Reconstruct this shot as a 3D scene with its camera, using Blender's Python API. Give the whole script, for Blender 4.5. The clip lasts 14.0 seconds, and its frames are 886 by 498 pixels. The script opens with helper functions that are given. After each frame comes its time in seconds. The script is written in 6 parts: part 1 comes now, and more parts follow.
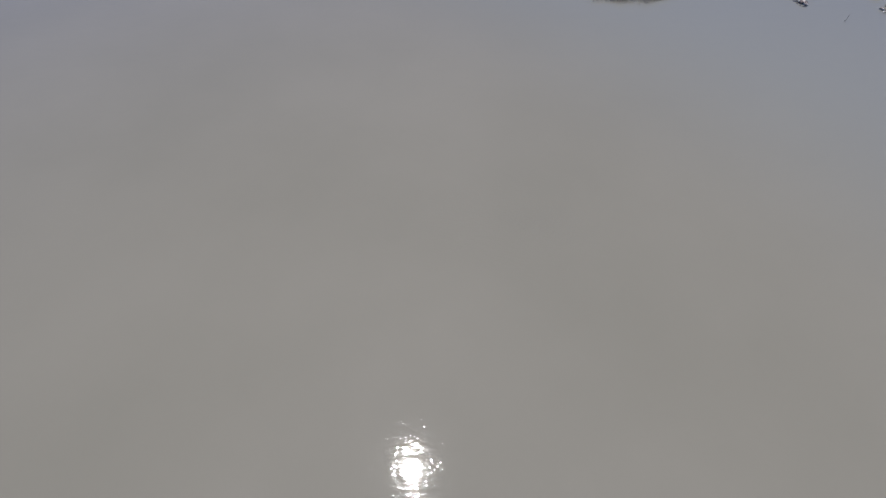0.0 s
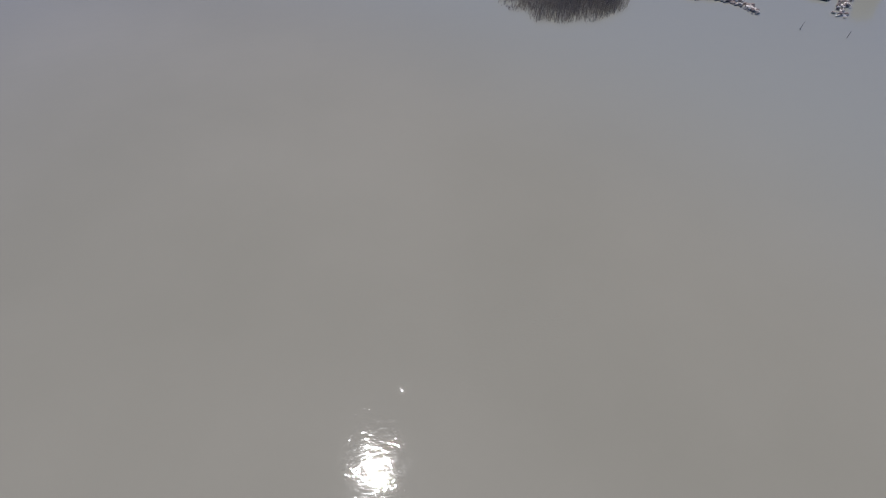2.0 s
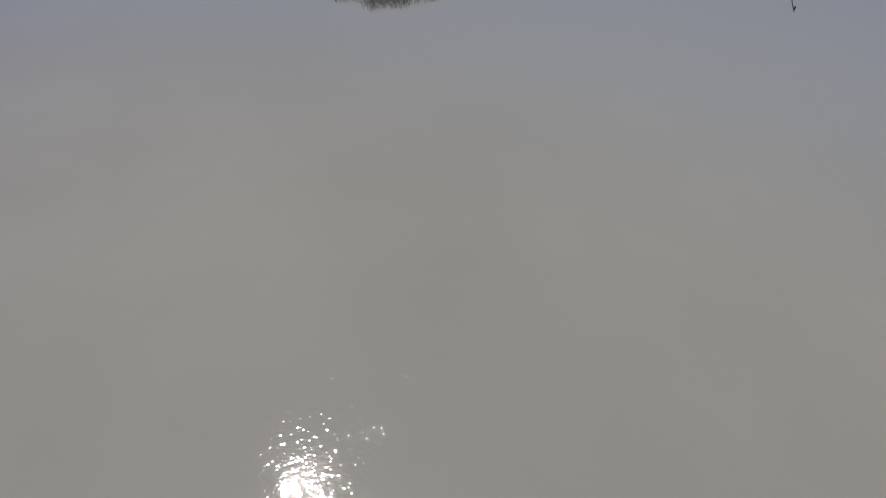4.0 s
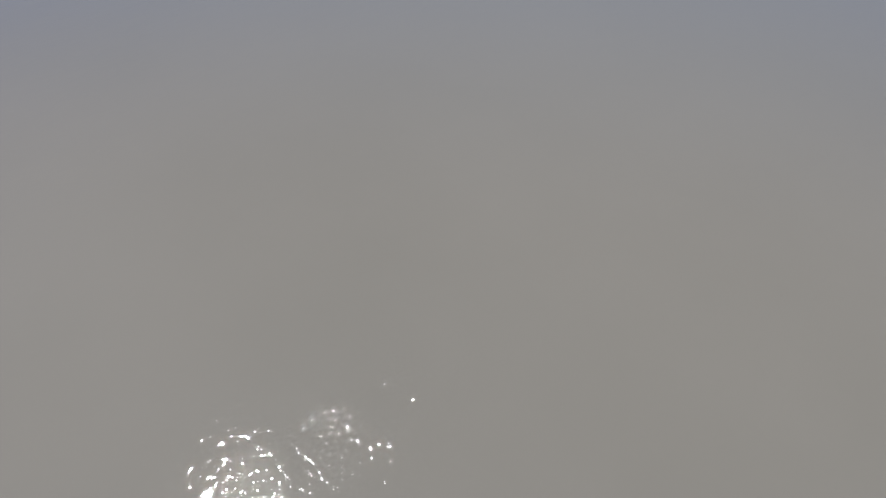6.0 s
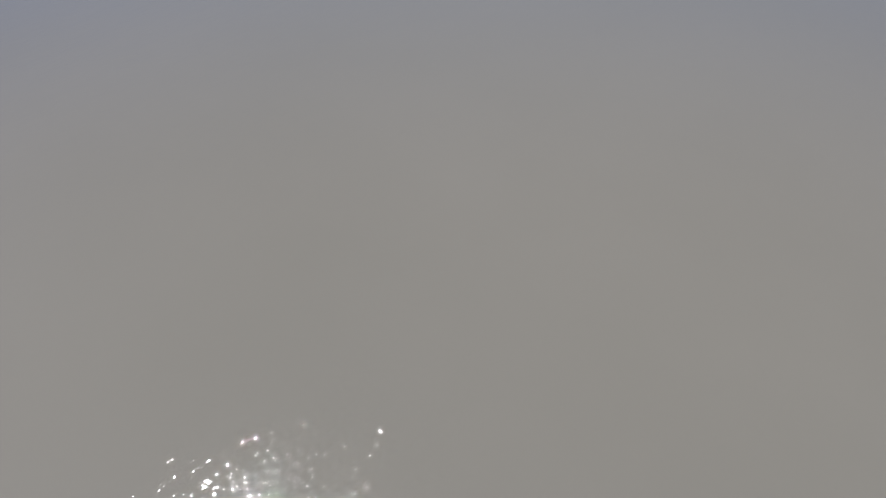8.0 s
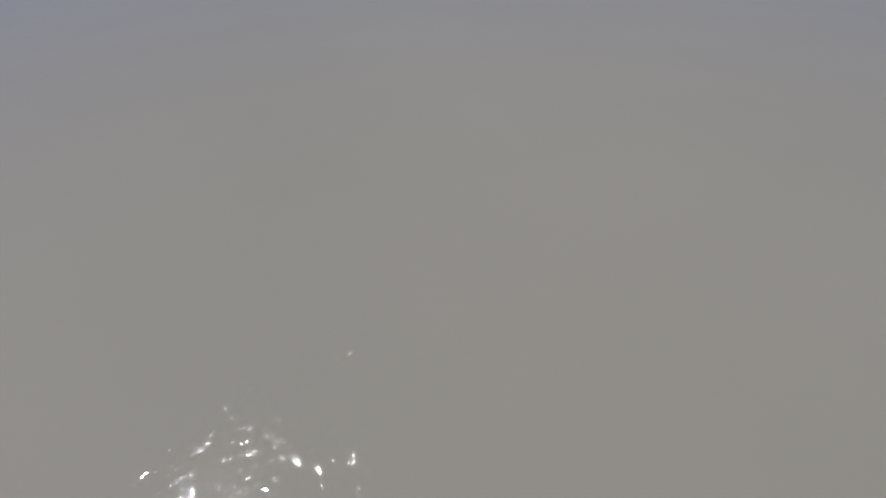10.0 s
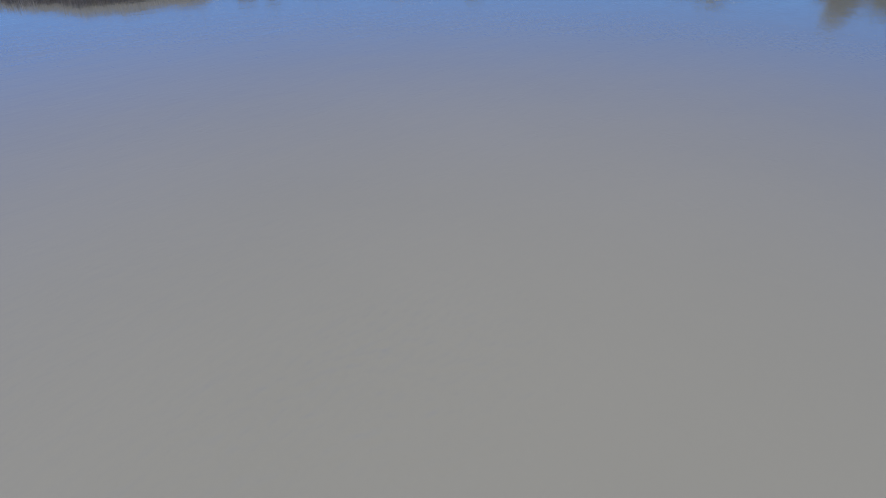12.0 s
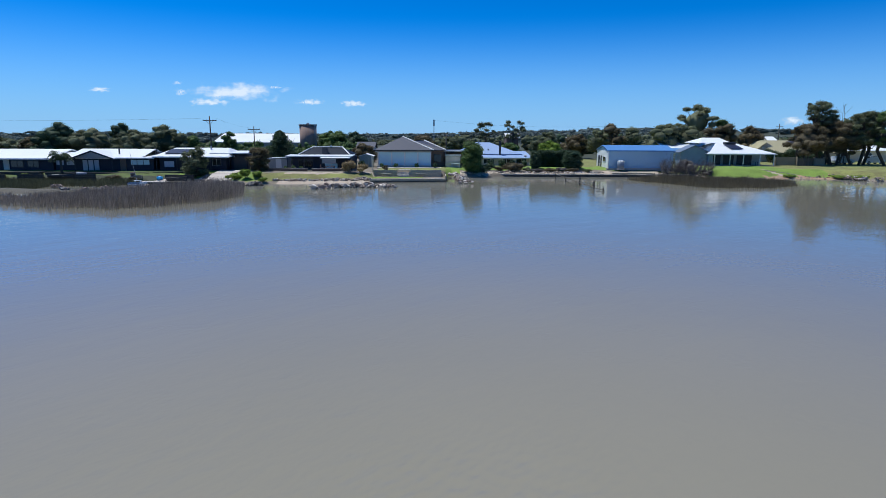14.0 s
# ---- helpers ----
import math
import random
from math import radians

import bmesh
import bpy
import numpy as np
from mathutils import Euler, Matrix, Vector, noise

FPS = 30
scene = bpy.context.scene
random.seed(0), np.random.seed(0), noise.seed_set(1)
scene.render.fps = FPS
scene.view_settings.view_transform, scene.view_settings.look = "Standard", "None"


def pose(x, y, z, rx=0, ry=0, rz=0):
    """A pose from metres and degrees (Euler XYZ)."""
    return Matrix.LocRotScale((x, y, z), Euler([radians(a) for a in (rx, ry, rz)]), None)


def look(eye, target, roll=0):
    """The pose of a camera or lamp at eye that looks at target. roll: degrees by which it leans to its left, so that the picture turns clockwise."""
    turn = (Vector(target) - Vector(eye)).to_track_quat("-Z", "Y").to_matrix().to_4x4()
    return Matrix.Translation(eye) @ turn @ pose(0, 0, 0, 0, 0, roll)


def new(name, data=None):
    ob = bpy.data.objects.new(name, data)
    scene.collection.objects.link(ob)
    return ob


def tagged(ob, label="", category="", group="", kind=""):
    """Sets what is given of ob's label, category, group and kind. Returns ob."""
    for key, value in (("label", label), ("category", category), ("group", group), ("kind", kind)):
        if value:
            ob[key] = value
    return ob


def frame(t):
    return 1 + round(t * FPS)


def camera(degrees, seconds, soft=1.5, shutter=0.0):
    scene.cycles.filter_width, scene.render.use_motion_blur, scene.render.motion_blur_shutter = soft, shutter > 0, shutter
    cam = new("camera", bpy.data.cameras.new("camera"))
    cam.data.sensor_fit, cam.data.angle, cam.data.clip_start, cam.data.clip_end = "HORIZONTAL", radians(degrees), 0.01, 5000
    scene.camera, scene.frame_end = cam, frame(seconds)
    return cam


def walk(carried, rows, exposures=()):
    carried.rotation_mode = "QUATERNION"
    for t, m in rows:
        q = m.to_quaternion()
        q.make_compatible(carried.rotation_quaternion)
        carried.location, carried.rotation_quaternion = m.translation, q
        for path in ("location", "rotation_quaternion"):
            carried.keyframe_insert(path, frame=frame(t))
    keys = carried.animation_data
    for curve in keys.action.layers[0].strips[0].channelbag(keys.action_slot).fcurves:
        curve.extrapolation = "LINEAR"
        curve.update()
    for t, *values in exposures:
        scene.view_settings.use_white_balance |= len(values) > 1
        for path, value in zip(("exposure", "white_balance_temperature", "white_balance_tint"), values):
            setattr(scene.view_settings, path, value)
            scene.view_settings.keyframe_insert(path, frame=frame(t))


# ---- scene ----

# ---------------------------------------------------------------- camera
def aim(x, y, z, yaw, pitch, lean):
    """A level camera turned left by yaw and up by pitch, in degrees."""
    return (Matrix.Translation((x, y, z)) @ Matrix.Rotation(radians(yaw), 4, "Z")
            @ Matrix.Rotation(radians(90 + pitch), 4, "X") @ Matrix.Rotation(radians(lean), 4, "Z"))


cam = camera(73.7, 14.0, soft=0.8)
PATH = [
    (0.0, aim(26.479, -29.394, 46.661, 49.302, -48.123, -0.424)),
    (0.5, aim(23.038, -26.958, 46.681, 48.747, -48.407, -0.059)),
    (1.0, aim(19.931, -24.675, 46.471, 47.532, -48.527, 0.261)),
    (1.5, aim(17.127, -22.498, 45.968, 45.953, -48.603, 0.361)),
    (2.0, aim(14.609, -20.356, 45.113, 40.865, -48.656, 0.167)),
    (2.5, aim(12.399, -18.206, 43.865, 36.941, -48.689, 0.153)),
    (3.0, aim(10.482, -16.081, 42.197, 34.224, -48.625, 0.237)),
    (3.5, aim(8.821, -13.975, 40.108, 28.945, -48.506, 0.032)),
    (4.0, aim(7.408, -11.831, 37.670, 23.125, -48.393, -0.197)),
    (4.5, aim(6.253, -9.660, 35.044, 19.107, -48.811, -0.186)),
    (5.0, aim(5.347, -7.562, 32.424, 16.136, -49.381, -0.127)),
    (5.5, aim(4.668, -5.662, 30.003, 13.457, -49.726, -0.091)),
    (6.0, aim(4.175, -4.063, 27.920, 10.315, -49.468, -0.059)),
    (6.5, aim(3.808, -2.784, 26.195, 7.335, -49.166, -0.051)),
    (7.0, aim(3.532, -1.745, 24.706, 4.996, -49.043, -0.061)),
    (7.5, aim(3.321, -0.928, 23.311, 3.641, -48.982, -0.036)),
    (8.0, aim(3.142, -0.338, 21.926, 2.963, -49.095, -0.014)),
    (8.5, aim(2.970, 0.036, 20.505, 2.715, -49.208, -0.000)),
    (9.0, aim(2.782, 0.218, 19.024, 2.652, -49.143, 0.007)),
    (9.5, aim(2.561, 0.240, 17.475, 2.528, -48.724, 0.011)),
    (10.0, aim(2.302, 0.147, 15.857, 2.099, -47.777, 0.009)),
    (10.5, aim(2.019, 0.012, 14.183, 1.553, -45.818, 0.017)),
    (11.0, aim(1.732, -0.093, 12.482, 1.081, -42.366, 0.042)),
    (11.5, aim(1.455, -0.124, 10.803, 0.871, -36.938, 0.081)),
    (12.0, aim(1.176, -0.108, 9.235, 0.588, -31.668, 0.099)),
    (12.5, aim(0.886, -0.070, 7.929, 0.347, -27.113, 0.092)),
    (13.0, aim(0.582, -0.023, 7.086, 0.211, -21.702, 0.051)),
    (13.5, aim(0.302, 0.023, 6.864, 0.095, -16.151, 0.184)),
    (13.75, aim(0.150, 0.012, 6.930, 0.048, -13.290, 0.222)),
    (14.0, aim(0.000, 0.000, 6.996, -0.000, -10.914, 0.260)),
]
walk(cam, PATH, [(0.0, 0.0, 6330, 10), (10.5, 0.02, 6330, 10), (11.5, 0.06, 6180, 9), (12.5, 0.14, 6030, 8), (13.0, 0.16, 6050, 7), (13.5, 0.17, 6110, 4.5), (14.0, 0.14, 6220, 3.5)])

# ---------------------------------------------------------------- light
SUN_UP, SUN_LEFT = radians(68.3), radians(57.6)
sun_way = Vector((-math.sin(SUN_LEFT) * math.cos(SUN_UP), math.cos(SUN_LEFT) * math.cos(SUN_UP), math.sin(SUN_UP)))
sun_data = bpy.data.lights.new("sun", "SUN")
sun_data.energy, sun_data.angle, sun_data.color = 4.0, radians(0.53), (1.0, 0.975, 0.94)
sun = new("sun", sun_data)
sun.matrix_world = look(sun_way * 200, (0, 0, 0))

world = bpy.data.worlds.new("sky")
scene.world = world
world.use_nodes = True
wt = world.node_tree
wt.nodes.clear()
w_out = wt.nodes.new("ShaderNodeOutputWorld")
w_bg = wt.nodes.new("ShaderNodeBackground")
w_sky = wt.nodes.new("ShaderNodeTexSky")
w_sky.sky_type, w_sky.sun_disc = "NISHITA", False
w_sky.sun_elevation, w_sky.sun_rotation = SUN_UP, 2 * math.pi - SUN_LEFT
w_sky.altitude = 1500
w_sky.air_density, w_sky.dust_density, w_sky.ozone_density = 1.0, 0.0, 4.0
w_deep = wt.nodes.new("ShaderNodeHueSaturation")
w_deep.inputs["Saturation"].default_value = 1.08
w_tint = wt.nodes.new("ShaderNodeMix")
w_tint.data_type, w_tint.blend_type = "RGBA", "MULTIPLY"
w_tint.inputs[0].default_value = 1.0
w_tint.inputs[7].default_value = (0.0555, 0.0915, 0.1245, 1)
w_bg.inputs["Strength"].default_value = 0.97
w_gam = wt.nodes.new("ShaderNodeGamma")
w_gam.inputs["Gamma"].default_value = 1.33
wt.links.new(w_sky.outputs["Color"], w_tint.inputs[6])
wt.links.new(w_tint.outputs[2], w_gam.inputs["Color"])
wt.links.new(w_gam.outputs["Color"], w_deep.inputs["Color"])
# thin haze that thickens evenly towards the horizon
w_co = wt.nodes.new("ShaderNodeTexCoord")
w_up = wt.nodes.new("ShaderNodeSeparateXYZ")
w_range = wt.nodes.new("ShaderNodeMapRange")
w_range.interpolation_type = "SMOOTHSTEP"
for key, v in (("From Min", -0.02), ("From Max", 0.185), ("To Min", 0.85), ("To Max", 0.0)):
    w_range.inputs[key].default_value = v
w_haze = wt.nodes.new("ShaderNodeMix")
w_haze.data_type = "RGBA"
w_haze.inputs[7].default_value = (0.275, 0.465, 0.80, 1)
wt.links.new(w_co.outputs["Generated"], w_up.inputs[0])
wt.links.new(w_up.outputs["Z"], w_range.inputs["Value"])
wt.links.new(w_range.outputs["Result"], w_haze.inputs[0])
wt.links.new(w_deep.outputs["Color"], w_haze.inputs[6])
wt.links.new(w_haze.outputs[2], w_bg.inputs["Color"])
wt.links.new(w_bg.outputs[0], w_out.inputs["Surface"])


# ---------------------------------------------------------------- materials
def mat(name, colour, rough=0.7, metal=0.0, vary=0.25, scale=3.0, fine=40.0, bump=0.2, second=None, spec=0.5, stretch=(1, 1, 1), ends=(0.3, 0.75)):
    """A weathered surface: a colour that wanders at two scales, with fine relief."""
    m = bpy.data.materials.new(name)
    m.use_nodes = True
    t = m.node_tree
    b = t.nodes["Principled BSDF"]
    b.inputs["Roughness"].default_value, b.inputs["Metallic"].default_value = rough, metal
    b.inputs["Specular IOR Level"].default_value = spec
    co = t.nodes.new("ShaderNodeTexCoord")
    mp = t.nodes.new("ShaderNodeMapping")
    mp.inputs["Scale"].default_value = stretch
    t.links.new(co.outputs["Object"], mp.inputs["Vector"])
    big, small = t.nodes.new("ShaderNodeTexNoise"), t.nodes.new("ShaderNodeTexNoise")
    big.inputs["Scale"].default_value, small.inputs["Scale"].default_value = scale, fine
    big.inputs["Detail"].default_value, small.inputs["Detail"].default_value = 4, 3
    for n in (big, small):
        t.links.new(mp.outputs[0], n.inputs["Vector"])
    add = t.nodes.new("ShaderNodeMath")
    add.operation = "ADD"
    t.links.new(big.outputs["Fac"], add.inputs[0])
    t.links.new(small.outputs["Fac"], add.inputs[1])
    info = t.nodes.new("ShaderNodeObjectInfo")
    rnd = t.nodes.new("ShaderNodeMath")
    rnd.operation, rnd.inputs[1].default_value = "MULTIPLY_ADD", 0.25
    t.links.new(info.outputs["Random"], rnd.inputs[0])
    t.links.new(add.outputs[0], rnd.inputs[2])
    ramp = t.nodes.new("ShaderNodeValToRGB")
    c1 = second or tuple(v * (1 - vary) for v in colour)
    c2 = tuple(min(1, v * (1 + vary * 0.6)) for v in colour)
    ramp.color_ramp.elements[0].position, ramp.color_ramp.elements[0].color = ends[0], (*c1, 1)
    ramp.color_ramp.elements[1].position, ramp.color_ramp.elements[1].color = ends[1], (*c2, 1)
    half = t.nodes.new("ShaderNodeMath")
    half.operation, half.inputs[1].default_value = "MULTIPLY", 0.47
    t.links.new(rnd.outputs[0], half.inputs[0])
    t.links.new(half.outputs[0], ramp.inputs["Fac"])
    t.links.new(ramp.outputs["Color"], b.inputs["Base Color"])
    if bump:
        bp = t.nodes.new("ShaderNodeBump")
        bp.inputs["Strength"].default_value, bp.inputs["Distance"].default_value = bump, 0.05
        t.links.new(small.outputs["Fac"], bp.inputs["Height"])
        t.links.new(bp.outputs[0], b.inputs["Normal"])
    return m


def sheet_metal(name, colour, along, rough=0.35, metal=0.0, vary=0.12):
    """Corrugated steel: ribs about 0.2 m apart that run along one axis, with patches of dirt."""
    m = mat(name, colour, rough, metal, vary, 0.35, 5.0, 0.0)
    t = m.node_tree
    b = t.nodes["Principled BSDF"]
    co = t.nodes.new("ShaderNodeTexCoord")
    wv = t.nodes.new("ShaderNodeTexWave")
    wv.bands_direction = "X" if along == "Y" else "Y"
    wv.inputs["Scale"].default_value = 1.6
    bp = t.nodes.new("ShaderNodeBump")
    bp.inputs["Strength"].default_value, bp.inputs["Distance"].default_value = 0.12, 0.02
    t.links.new(co.outputs["Object"], wv.inputs["Vector"])
    t.links.new(wv.outputs["Fac"], bp.inputs["Height"])
    t.links.new(bp.outputs[0], b.inputs["Normal"])
    return m


def leaf_mat(name, colour, vary=0.35, thin=0.4):
    """Leaves: every leaf and clump its own shade, broken up finely, thin enough to let some light through."""
    m = bpy.data.materials.new(name)
    m.use_nodes = True
    t = m.node_tree
    b = t.nodes["Principled BSDF"]
    b.inputs["Roughness"].default_value = 0.7
    b.inputs["Specular IOR Level"].default_value = 0.3
    geo = t.nodes.new("ShaderNodeNewGeometry")
    co, grain = t.nodes.new("ShaderNodeTexCoord"), t.nodes.new("ShaderNodeTexNoise")
    grain.inputs["Scale"].default_value, grain.inputs["Detail"].default_value = 4.5, 3
    t.links.new(co.outputs["Object"], grain.inputs["Vector"])
    mixed = t.nodes.new("ShaderNodeMath")
    mixed.operation, mixed.inputs[1].default_value = "MULTIPLY_ADD", 0.5
    half = t.nodes.new("ShaderNodeMath")
    half.operation, half.inputs[1].default_value = "MULTIPLY", 0.5
    t.links.new(geo.outputs["Random Per Island"], mixed.inputs[0])
    t.links.new(grain.outputs["Fac"], half.inputs[0])
    t.links.new(half.outputs[0], mixed.inputs[2])
    ramp = t.nodes.new("ShaderNodeValToRGB")
    ramp.color_ramp.elements[0].position, ramp.color_ramp.elements[1].position = 0.2, 0.8
    ramp.color_ramp.elements[0].color = (*[v * (1 - vary) for v in colour], 1)
    ramp.color_ramp.elements[1].color = (*[v * (1 + vary) for v in colour], 1)
    t.links.new(mixed.outputs[0], ramp.inputs["Fac"])
    t.links.new(ramp.outputs["Color"], b.inputs["Base Color"])
    rough = t.nodes.new("ShaderNodeBump")
    rough.inputs["Strength"].default_value, rough.inputs["Distance"].default_value = 0.9, 0.15
    t.links.new(grain.outputs["Fac"], rough.inputs["Height"])
    t.links.new(rough.outputs[0], b.inputs["Normal"])
    tr = t.nodes.new("ShaderNodeBsdfTranslucent")
    t.links.new(ramp.outputs["Color"], tr.inputs["Color"])
    mix = t.nodes.new("ShaderNodeMixShader")
    mix.inputs["Fac"].default_value = thin
    t.links.new(b.outputs[0], mix.inputs[1])
    t.links.new(tr.outputs[0], mix.inputs[2])
    t.links.new(mix.outputs[0], t.nodes["Material Output"].inputs["Surface"])
    return m


def water_mat():
    """Silty lake water: a clouded body under a smooth rippled surface."""
    m = bpy.data.materials.new("lake_water")
    m.use_nodes = True
    t = m.node_tree
    t.nodes.remove(t.nodes["Principled BSDF"])
    body, gloss = t.nodes.new("ShaderNodeBsdfDiffuse"), t.nodes.new("ShaderNodeBsdfGlossy")
    gloss.inputs["Roughness"].default_value = 0.032
    skin, both = t.nodes.new("ShaderNodeFresnel"), t.nodes.new("ShaderNodeMixShader")
    skin.inputs["IOR"].default_value = 1.33
    sheen = t.nodes.new("ShaderNodeMath")
    sheen.operation, sheen.use_clamp, sheen.inputs[1].default_value = "MULTIPLY", True, 1.4
    t.links.new(skin.outputs[0], sheen.inputs[0])
    # wavelets keep the far water from turning into a full mirror
    most = t.nodes.new("ShaderNodeMath")
    most.operation, most.inputs[1].default_value = "SMOOTH_MIN", 0.66
    most.inputs[2].default_value = 0.16
    t.links.new(sheen.outputs[0], most.inputs[0])
    t.links.new(most.outputs[0], both.inputs[0])
    t.links.new(body.outputs[0], both.inputs[1])
    t.links.new(gloss.outputs[0], both.inputs[2])
    t.links.new(both.outputs[0], t.nodes["Material Output"].inputs["Surface"])
    co = t.nodes.new("ShaderNodeTexCoord")
    silt = t.nodes.new("ShaderNodeTexNoise")
    silt.inputs["Scale"].default_value, silt.inputs["Detail"].default_value = 0.03, 5
    t.links.new(co.outputs["Object"], silt.inputs["Vector"])
    ramp = t.nodes.new("ShaderNodeValToRGB")
    ramp.color_ramp.elements[0].position, ramp.color_ramp.elements[0].color = 0.3, (0.232, 0.211, 0.159, 1)
    ramp.color_ramp.elements[1].position, ramp.color_ramp.elements[1].color = 0.7, (0.260, 0.235, 0.180, 1)
    t.links.new(silt.outputs["Fac"], ramp.inputs["Fac"])
    # greyer, bluer body past y = 20: distant sky reflection put into the colour
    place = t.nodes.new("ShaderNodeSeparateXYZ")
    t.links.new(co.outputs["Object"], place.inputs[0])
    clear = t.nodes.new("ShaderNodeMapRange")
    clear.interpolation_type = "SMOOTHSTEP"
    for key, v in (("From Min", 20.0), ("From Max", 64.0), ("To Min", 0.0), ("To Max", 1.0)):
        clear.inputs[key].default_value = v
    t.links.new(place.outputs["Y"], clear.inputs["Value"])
    far_sky_tint = t.nodes.new("ShaderNodeMix")
    far_sky_tint.data_type = "RGBA"
    far_sky_tint.inputs[7].default_value = (0.243, 0.234, 0.195, 1)
    t.links.new(clear.outputs["Result"], far_sky_tint.inputs[0])
    t.links.new(ramp.outputs["Color"], far_sky_tint.inputs[6])
    t.links.new(far_sky_tint.outputs[2], body.inputs["Color"])
    # a ruffled patch of water, calm elsewhere
    gap = t.nodes.new("ShaderNodeVectorMath")
    gap.operation, gap.inputs[1].default_value = "DISTANCE", (-2.9, 4.8, 0)
    t.links.new(co.outputs["Object"], gap.inputs[0])
    ruffle = t.nodes.new("ShaderNodeMapRange")
    ruffle.interpolation_type = "SMOOTHSTEP"
    for key, v in (("From Min", 1.5), ("From Max", 15.0), ("To Min", 0.9), ("To Max", 0.05)):
        ruffle.inputs[key].default_value = v
    t.links.new(gap.outputs["Value"], ruffle.inputs["Value"])
    # finer wavelets in a long trail beside it
    trail = t.nodes.new("ShaderNodeMapping")
    trail.vector_type = "TEXTURE"
    trail.inputs["Location"].default_value, trail.inputs["Rotation"].default_value = (-0.5, 8.5, 0), (0, 0, radians(42))
    trail.inputs["Scale"].default_value = (6.0, 3.8, 1)
    t.links.new(co.outputs["Object"], trail.inputs["Vector"])
    gap2 = t.nodes.new("ShaderNodeVectorMath")
    gap2.operation = "LENGTH"
    t.links.new(trail.outputs[0], gap2.inputs[0])
    wake = t.nodes.new("ShaderNodeMapRange")
    wake.interpolation_type = "SMOOTHSTEP"
    for key, v in (("From Min", 0.35), ("From Max", 1.25), ("To Min", 1.0), ("To Max", 0.0)):
        wake.inputs[key].default_value = v
    t.links.new(gap2.outputs["Value"], wake.inputs["Value"])
    # a light breeze towards the houses
    split = t.nodes.new("ShaderNodeSeparateXYZ")
    t.links.new(co.outputs["Object"], split.inputs[0])
    breeze = t.nodes.new("ShaderNodeMapRange")
    breeze.interpolation_type = "SMOOTHSTEP"
    for key, v in (("From Min", 14.0), ("From Max", 60.0), ("To Min", 0.10), ("To Max", 0.75)):
        breeze.inputs[key].default_value = v
    t.links.new(split.outputs["Y"], breeze.inputs["Value"])
    # cat's paws: small ruffled spots on the calm lake
    paw, spots = t.nodes.new("ShaderNodeTexNoise"), t.nodes.new("ShaderNodeMapRange")
    paw.inputs["Scale"].default_value, paw.inputs["Detail"].default_value = 0.7, 1
    for key, v in (("From Min", 0.5), ("From Max", 0.68), ("To Min", 0.0), ("To Max", 1.0)):
        spots.inputs[key].default_value = v
    t.links.new(co.outputs["Object"], paw.inputs["Vector"])
    t.links.new(paw.outputs["Fac"], spots.inputs["Value"])
    prev = None
    for sc, dist, det, st, local in ((0.30, 0.022, 2, (1.4, 0.6, 1.0), None), (1.7, 0.058, 2, (1.3, 0.8, 1.0), ruffle), (4.5, 0.0085, 2, (1.3, 0.8, 1.0), breeze), (3.4, 0.0100, 1, (1.1, 0.9, 1.0), spots), (1.9, 0.0062, 4, (1.7, 0.8, 1.0), None), (3.5, 0.056, 0, (1.2, 0.85, 1.0), wake)):
        mp = t.nodes.new("ShaderNodeMapping")
        mp.vector_type = "TEXTURE"
        mp.inputs["Rotation"].default_value, mp.inputs["Scale"].default_value = (0, 0, radians(50)), st
        n = t.nodes.new("ShaderNodeTexNoise")
        n.inputs["Scale"].default_value, n.inputs["Detail"].default_value = sc, det
        bp = t.nodes.new("ShaderNodeBump")
        bp.inputs["Strength"].default_value, bp.inputs["Distance"].default_value = 1.0, dist
        t.links.new(co.outputs["Object"], mp.inputs["Vector"])
        t.links.new(mp.outputs[0], n.inputs["Vector"])
        t.links.new(n.outputs["Fac"], bp.inputs["Height"])
        if local:
            t.links.new(local.outputs["Result"], bp.inputs["Strength"])
        if prev:
            t.links.new(prev.outputs[0], bp.inputs["Normal"])
        prev = bp
    t.links.new(prev.outputs[0], gloss.inputs["Normal"])
    t.links.new(prev.outputs[0], skin.inputs["Normal"])
    # the clouded body under the surface takes on little of the ripples
    geo = t.nodes.new("ShaderNodeNewGeometry")
    calm, unit = t.nodes.new("ShaderNodeMix"), t.nodes.new("ShaderNodeVectorMath")
    calm.data_type, unit.operation = "VECTOR", "NORMALIZE"
    calm.inputs[0].default_value = 0.2
    t.links.new(geo.outputs["Normal"], calm.inputs[4])
    t.links.new(prev.outputs[0], calm.inputs[5])
    t.links.new(calm.outputs[1], unit.inputs[0])
    t.links.new(unit.outputs[0], body.inputs["Normal"])
    return m


WATER = water_mat()
LAWN = mat("lawn_grass", (0.165, 0.245, 0.036), 0.9, vary=0.6, scale=0.45, fine=9, bump=0.6)
DULL = mat("dull_lawn", (0.095, 0.125, 0.036), 0.95, vary=0.45, scale=0.7, fine=8, bump=0.6)
DRY = mat("dry_grass", (0.185, 0.20, 0.055), 0.95, vary=0.5, scale=0.45, fine=5, bump=0.6, second=(0.13, 0.11, 0.05), ends=(0.42, 0.66))
SAND = mat("pale_sand", (0.44, 0.355, 0.28), 0.95, vary=0.25, scale=0.6, fine=12, bump=0.3)
DIRT = mat("stony_dirt", (0.20, 0.168, 0.13), 0.95, vary=0.4, scale=0.7, fine=8, bump=0.6)
SCRUB = mat("scrub_ground", (0.05, 0.058, 0.036), 0.95, vary=0.5, scale=0.05, fine=2, bump=0.5)
